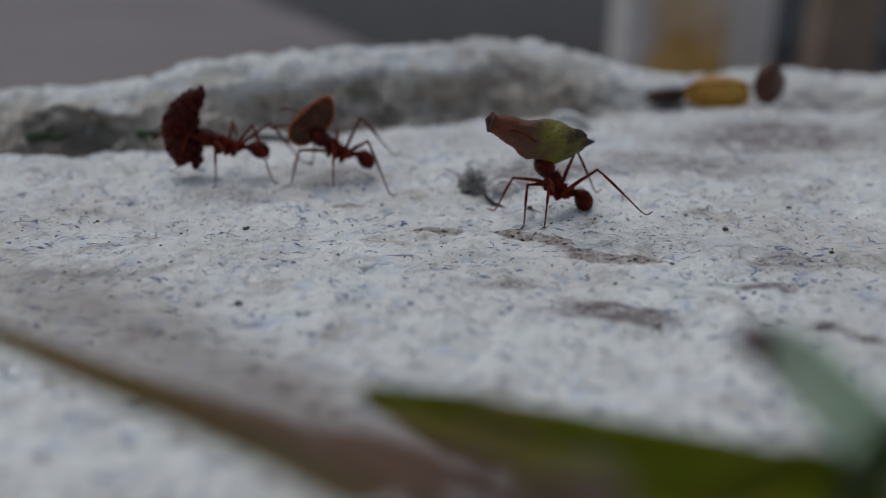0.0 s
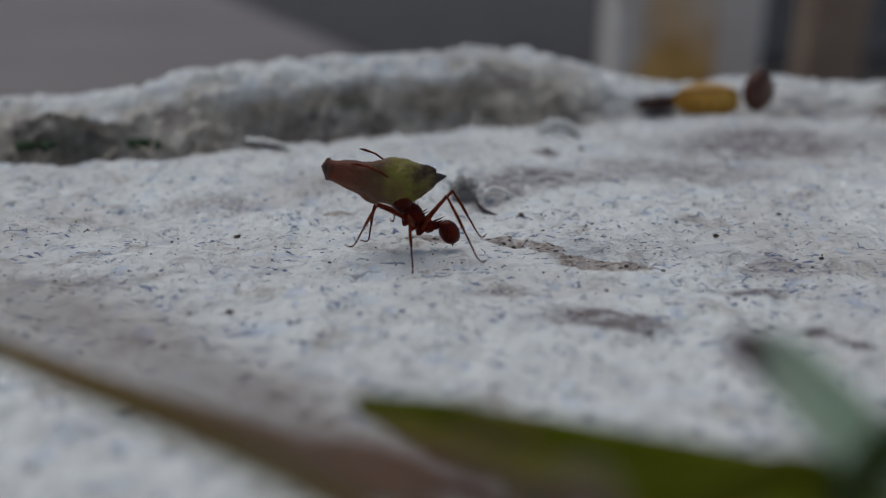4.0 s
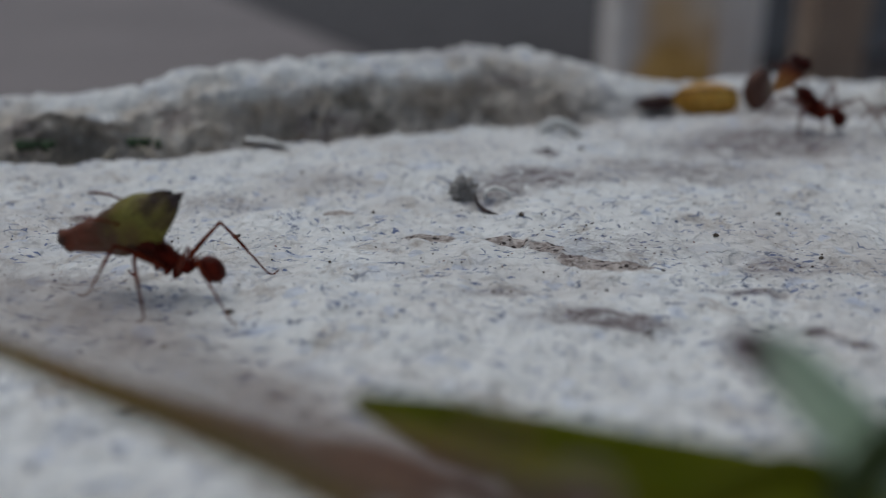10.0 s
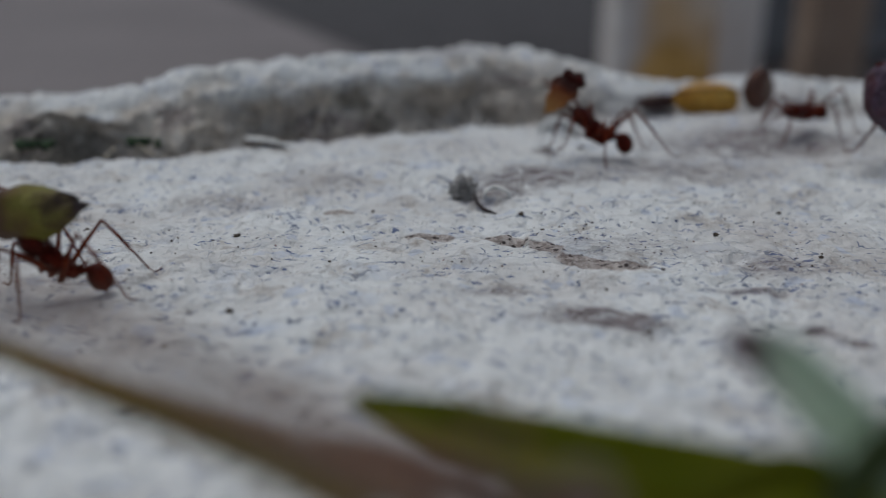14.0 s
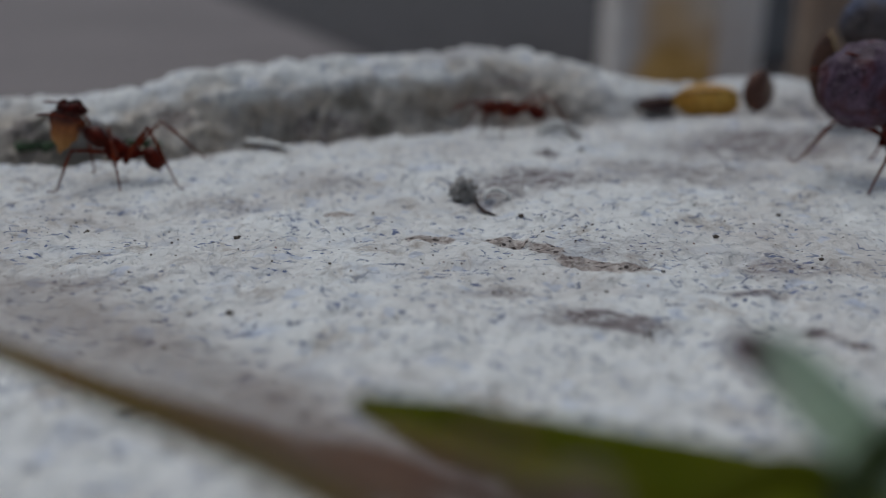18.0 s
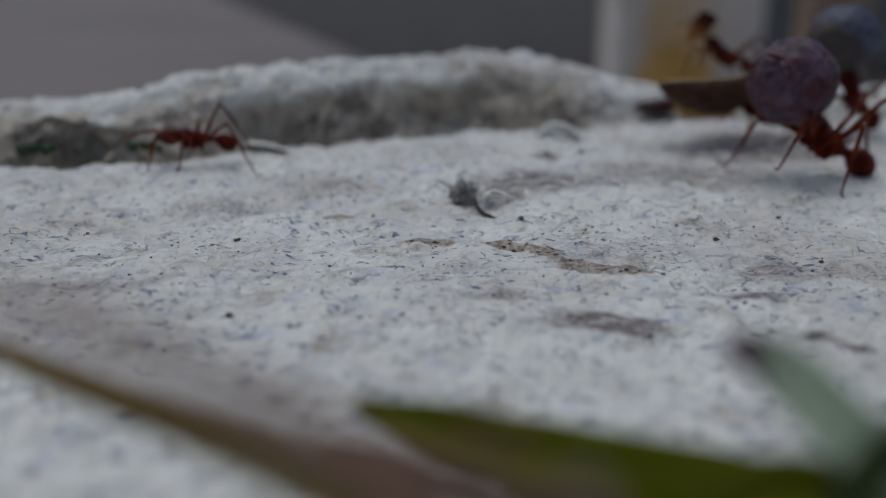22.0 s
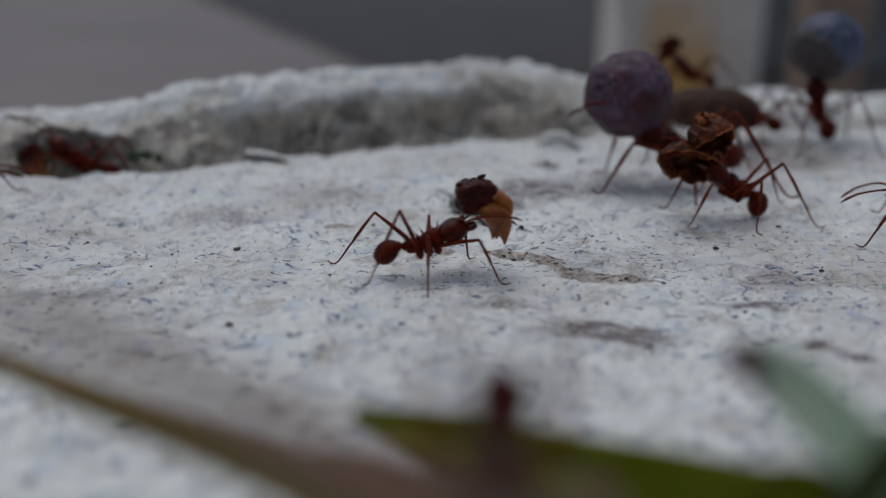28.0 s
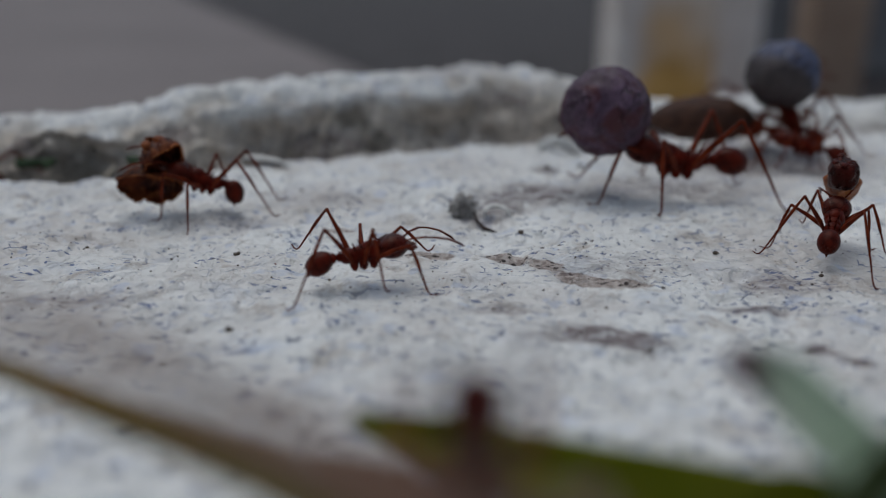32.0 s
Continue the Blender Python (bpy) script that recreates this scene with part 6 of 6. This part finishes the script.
    march(GROOVE_ANT, tr["groove"], CHIP_G, [(22.6, pose(0.0003, 0, 0.0008, 0, -20, 0)), (23.3, pose(0.0012, 0, -0.0036, 0, 30, 0))], seed=12, gap=0.1, on_wall=False)
    march(CURL_ANT, tr["curl"], PETAL, [(29, pose(0.0008, 0, -0.0016, 0, -20, 0)), (30, pose(0.0008, 0, -0.0016, 0, -20, 0)), (30.6, pose(0.0002, 0, 0.0014, 0, -20, 0)), (31.2, pose(0.0002, 0, 0.0014, 0, -20, 0)), (32, pose(0.0008, 0, -0.0012, 0, 10, 0))], seed=13, gap=0.1, on_wall=False)
    march(CREST_ANT, tr["crest"], CHIP_C, pose(0.0003, 0, 0.0006, 0, -20, 0), seed=15, gap=0.1, on_wall=False)
    march(LATE_ANT, tr["late"], seed=14, gap=0.1)
    climb([(0, pose(0.0014, 0.0215, 0.0002, 0, 0, 0) @ UPRIGHT), (26.6, pose(0.0014, 0.0225, 0.0005, 0, 0, 0) @ UPRIGHT), (27.5, pose(0.0012, 0.0244, 0.0064, 0, 0, 0) @ UPRIGHT), (28, pose(0.0016, 0.0252, 0.0079, 0, 0, 0) @ UPRIGHT), (28.5, pose(0.0023, 0.0252, 0.0085, 0, 0, 0) @ UPRIGHT), (29, pose(0.0025, 0.0252, 0.0098, 0, 0, 0) @ pose(0, 0, 0, 0, -4, 0) @ UPRIGHT), (29.5, pose(0.0021, 0.0252, 0.0102, 0, 0, 0) @ pose(0, 0, 0, 0, -24, 0) @ UPRIGHT), (30, pose(0.0023, 0.0252, 0.0099, 0, 0, 0) @ pose(0, 0, 0, 0, -27, 0) @ UPRIGHT), (30.5, pose(-0.0004, 0.0252, 0.0068, 0, 0, 0) @ pose(0, 0, 0, 0, -30, 0) @ UPRIGHT), (31, pose(-0.0004, 0.0252, 0.0037, 0, 0, 0) @ UPRIGHT), (31.5, pose(0.0003, 0.0252, 0.0052, 0, 0, 0) @ UPRIGHT), (32, pose(0.0009, 0.0252, 0.0079, 0, 0, 0) @ UPRIGHT)])


motions()
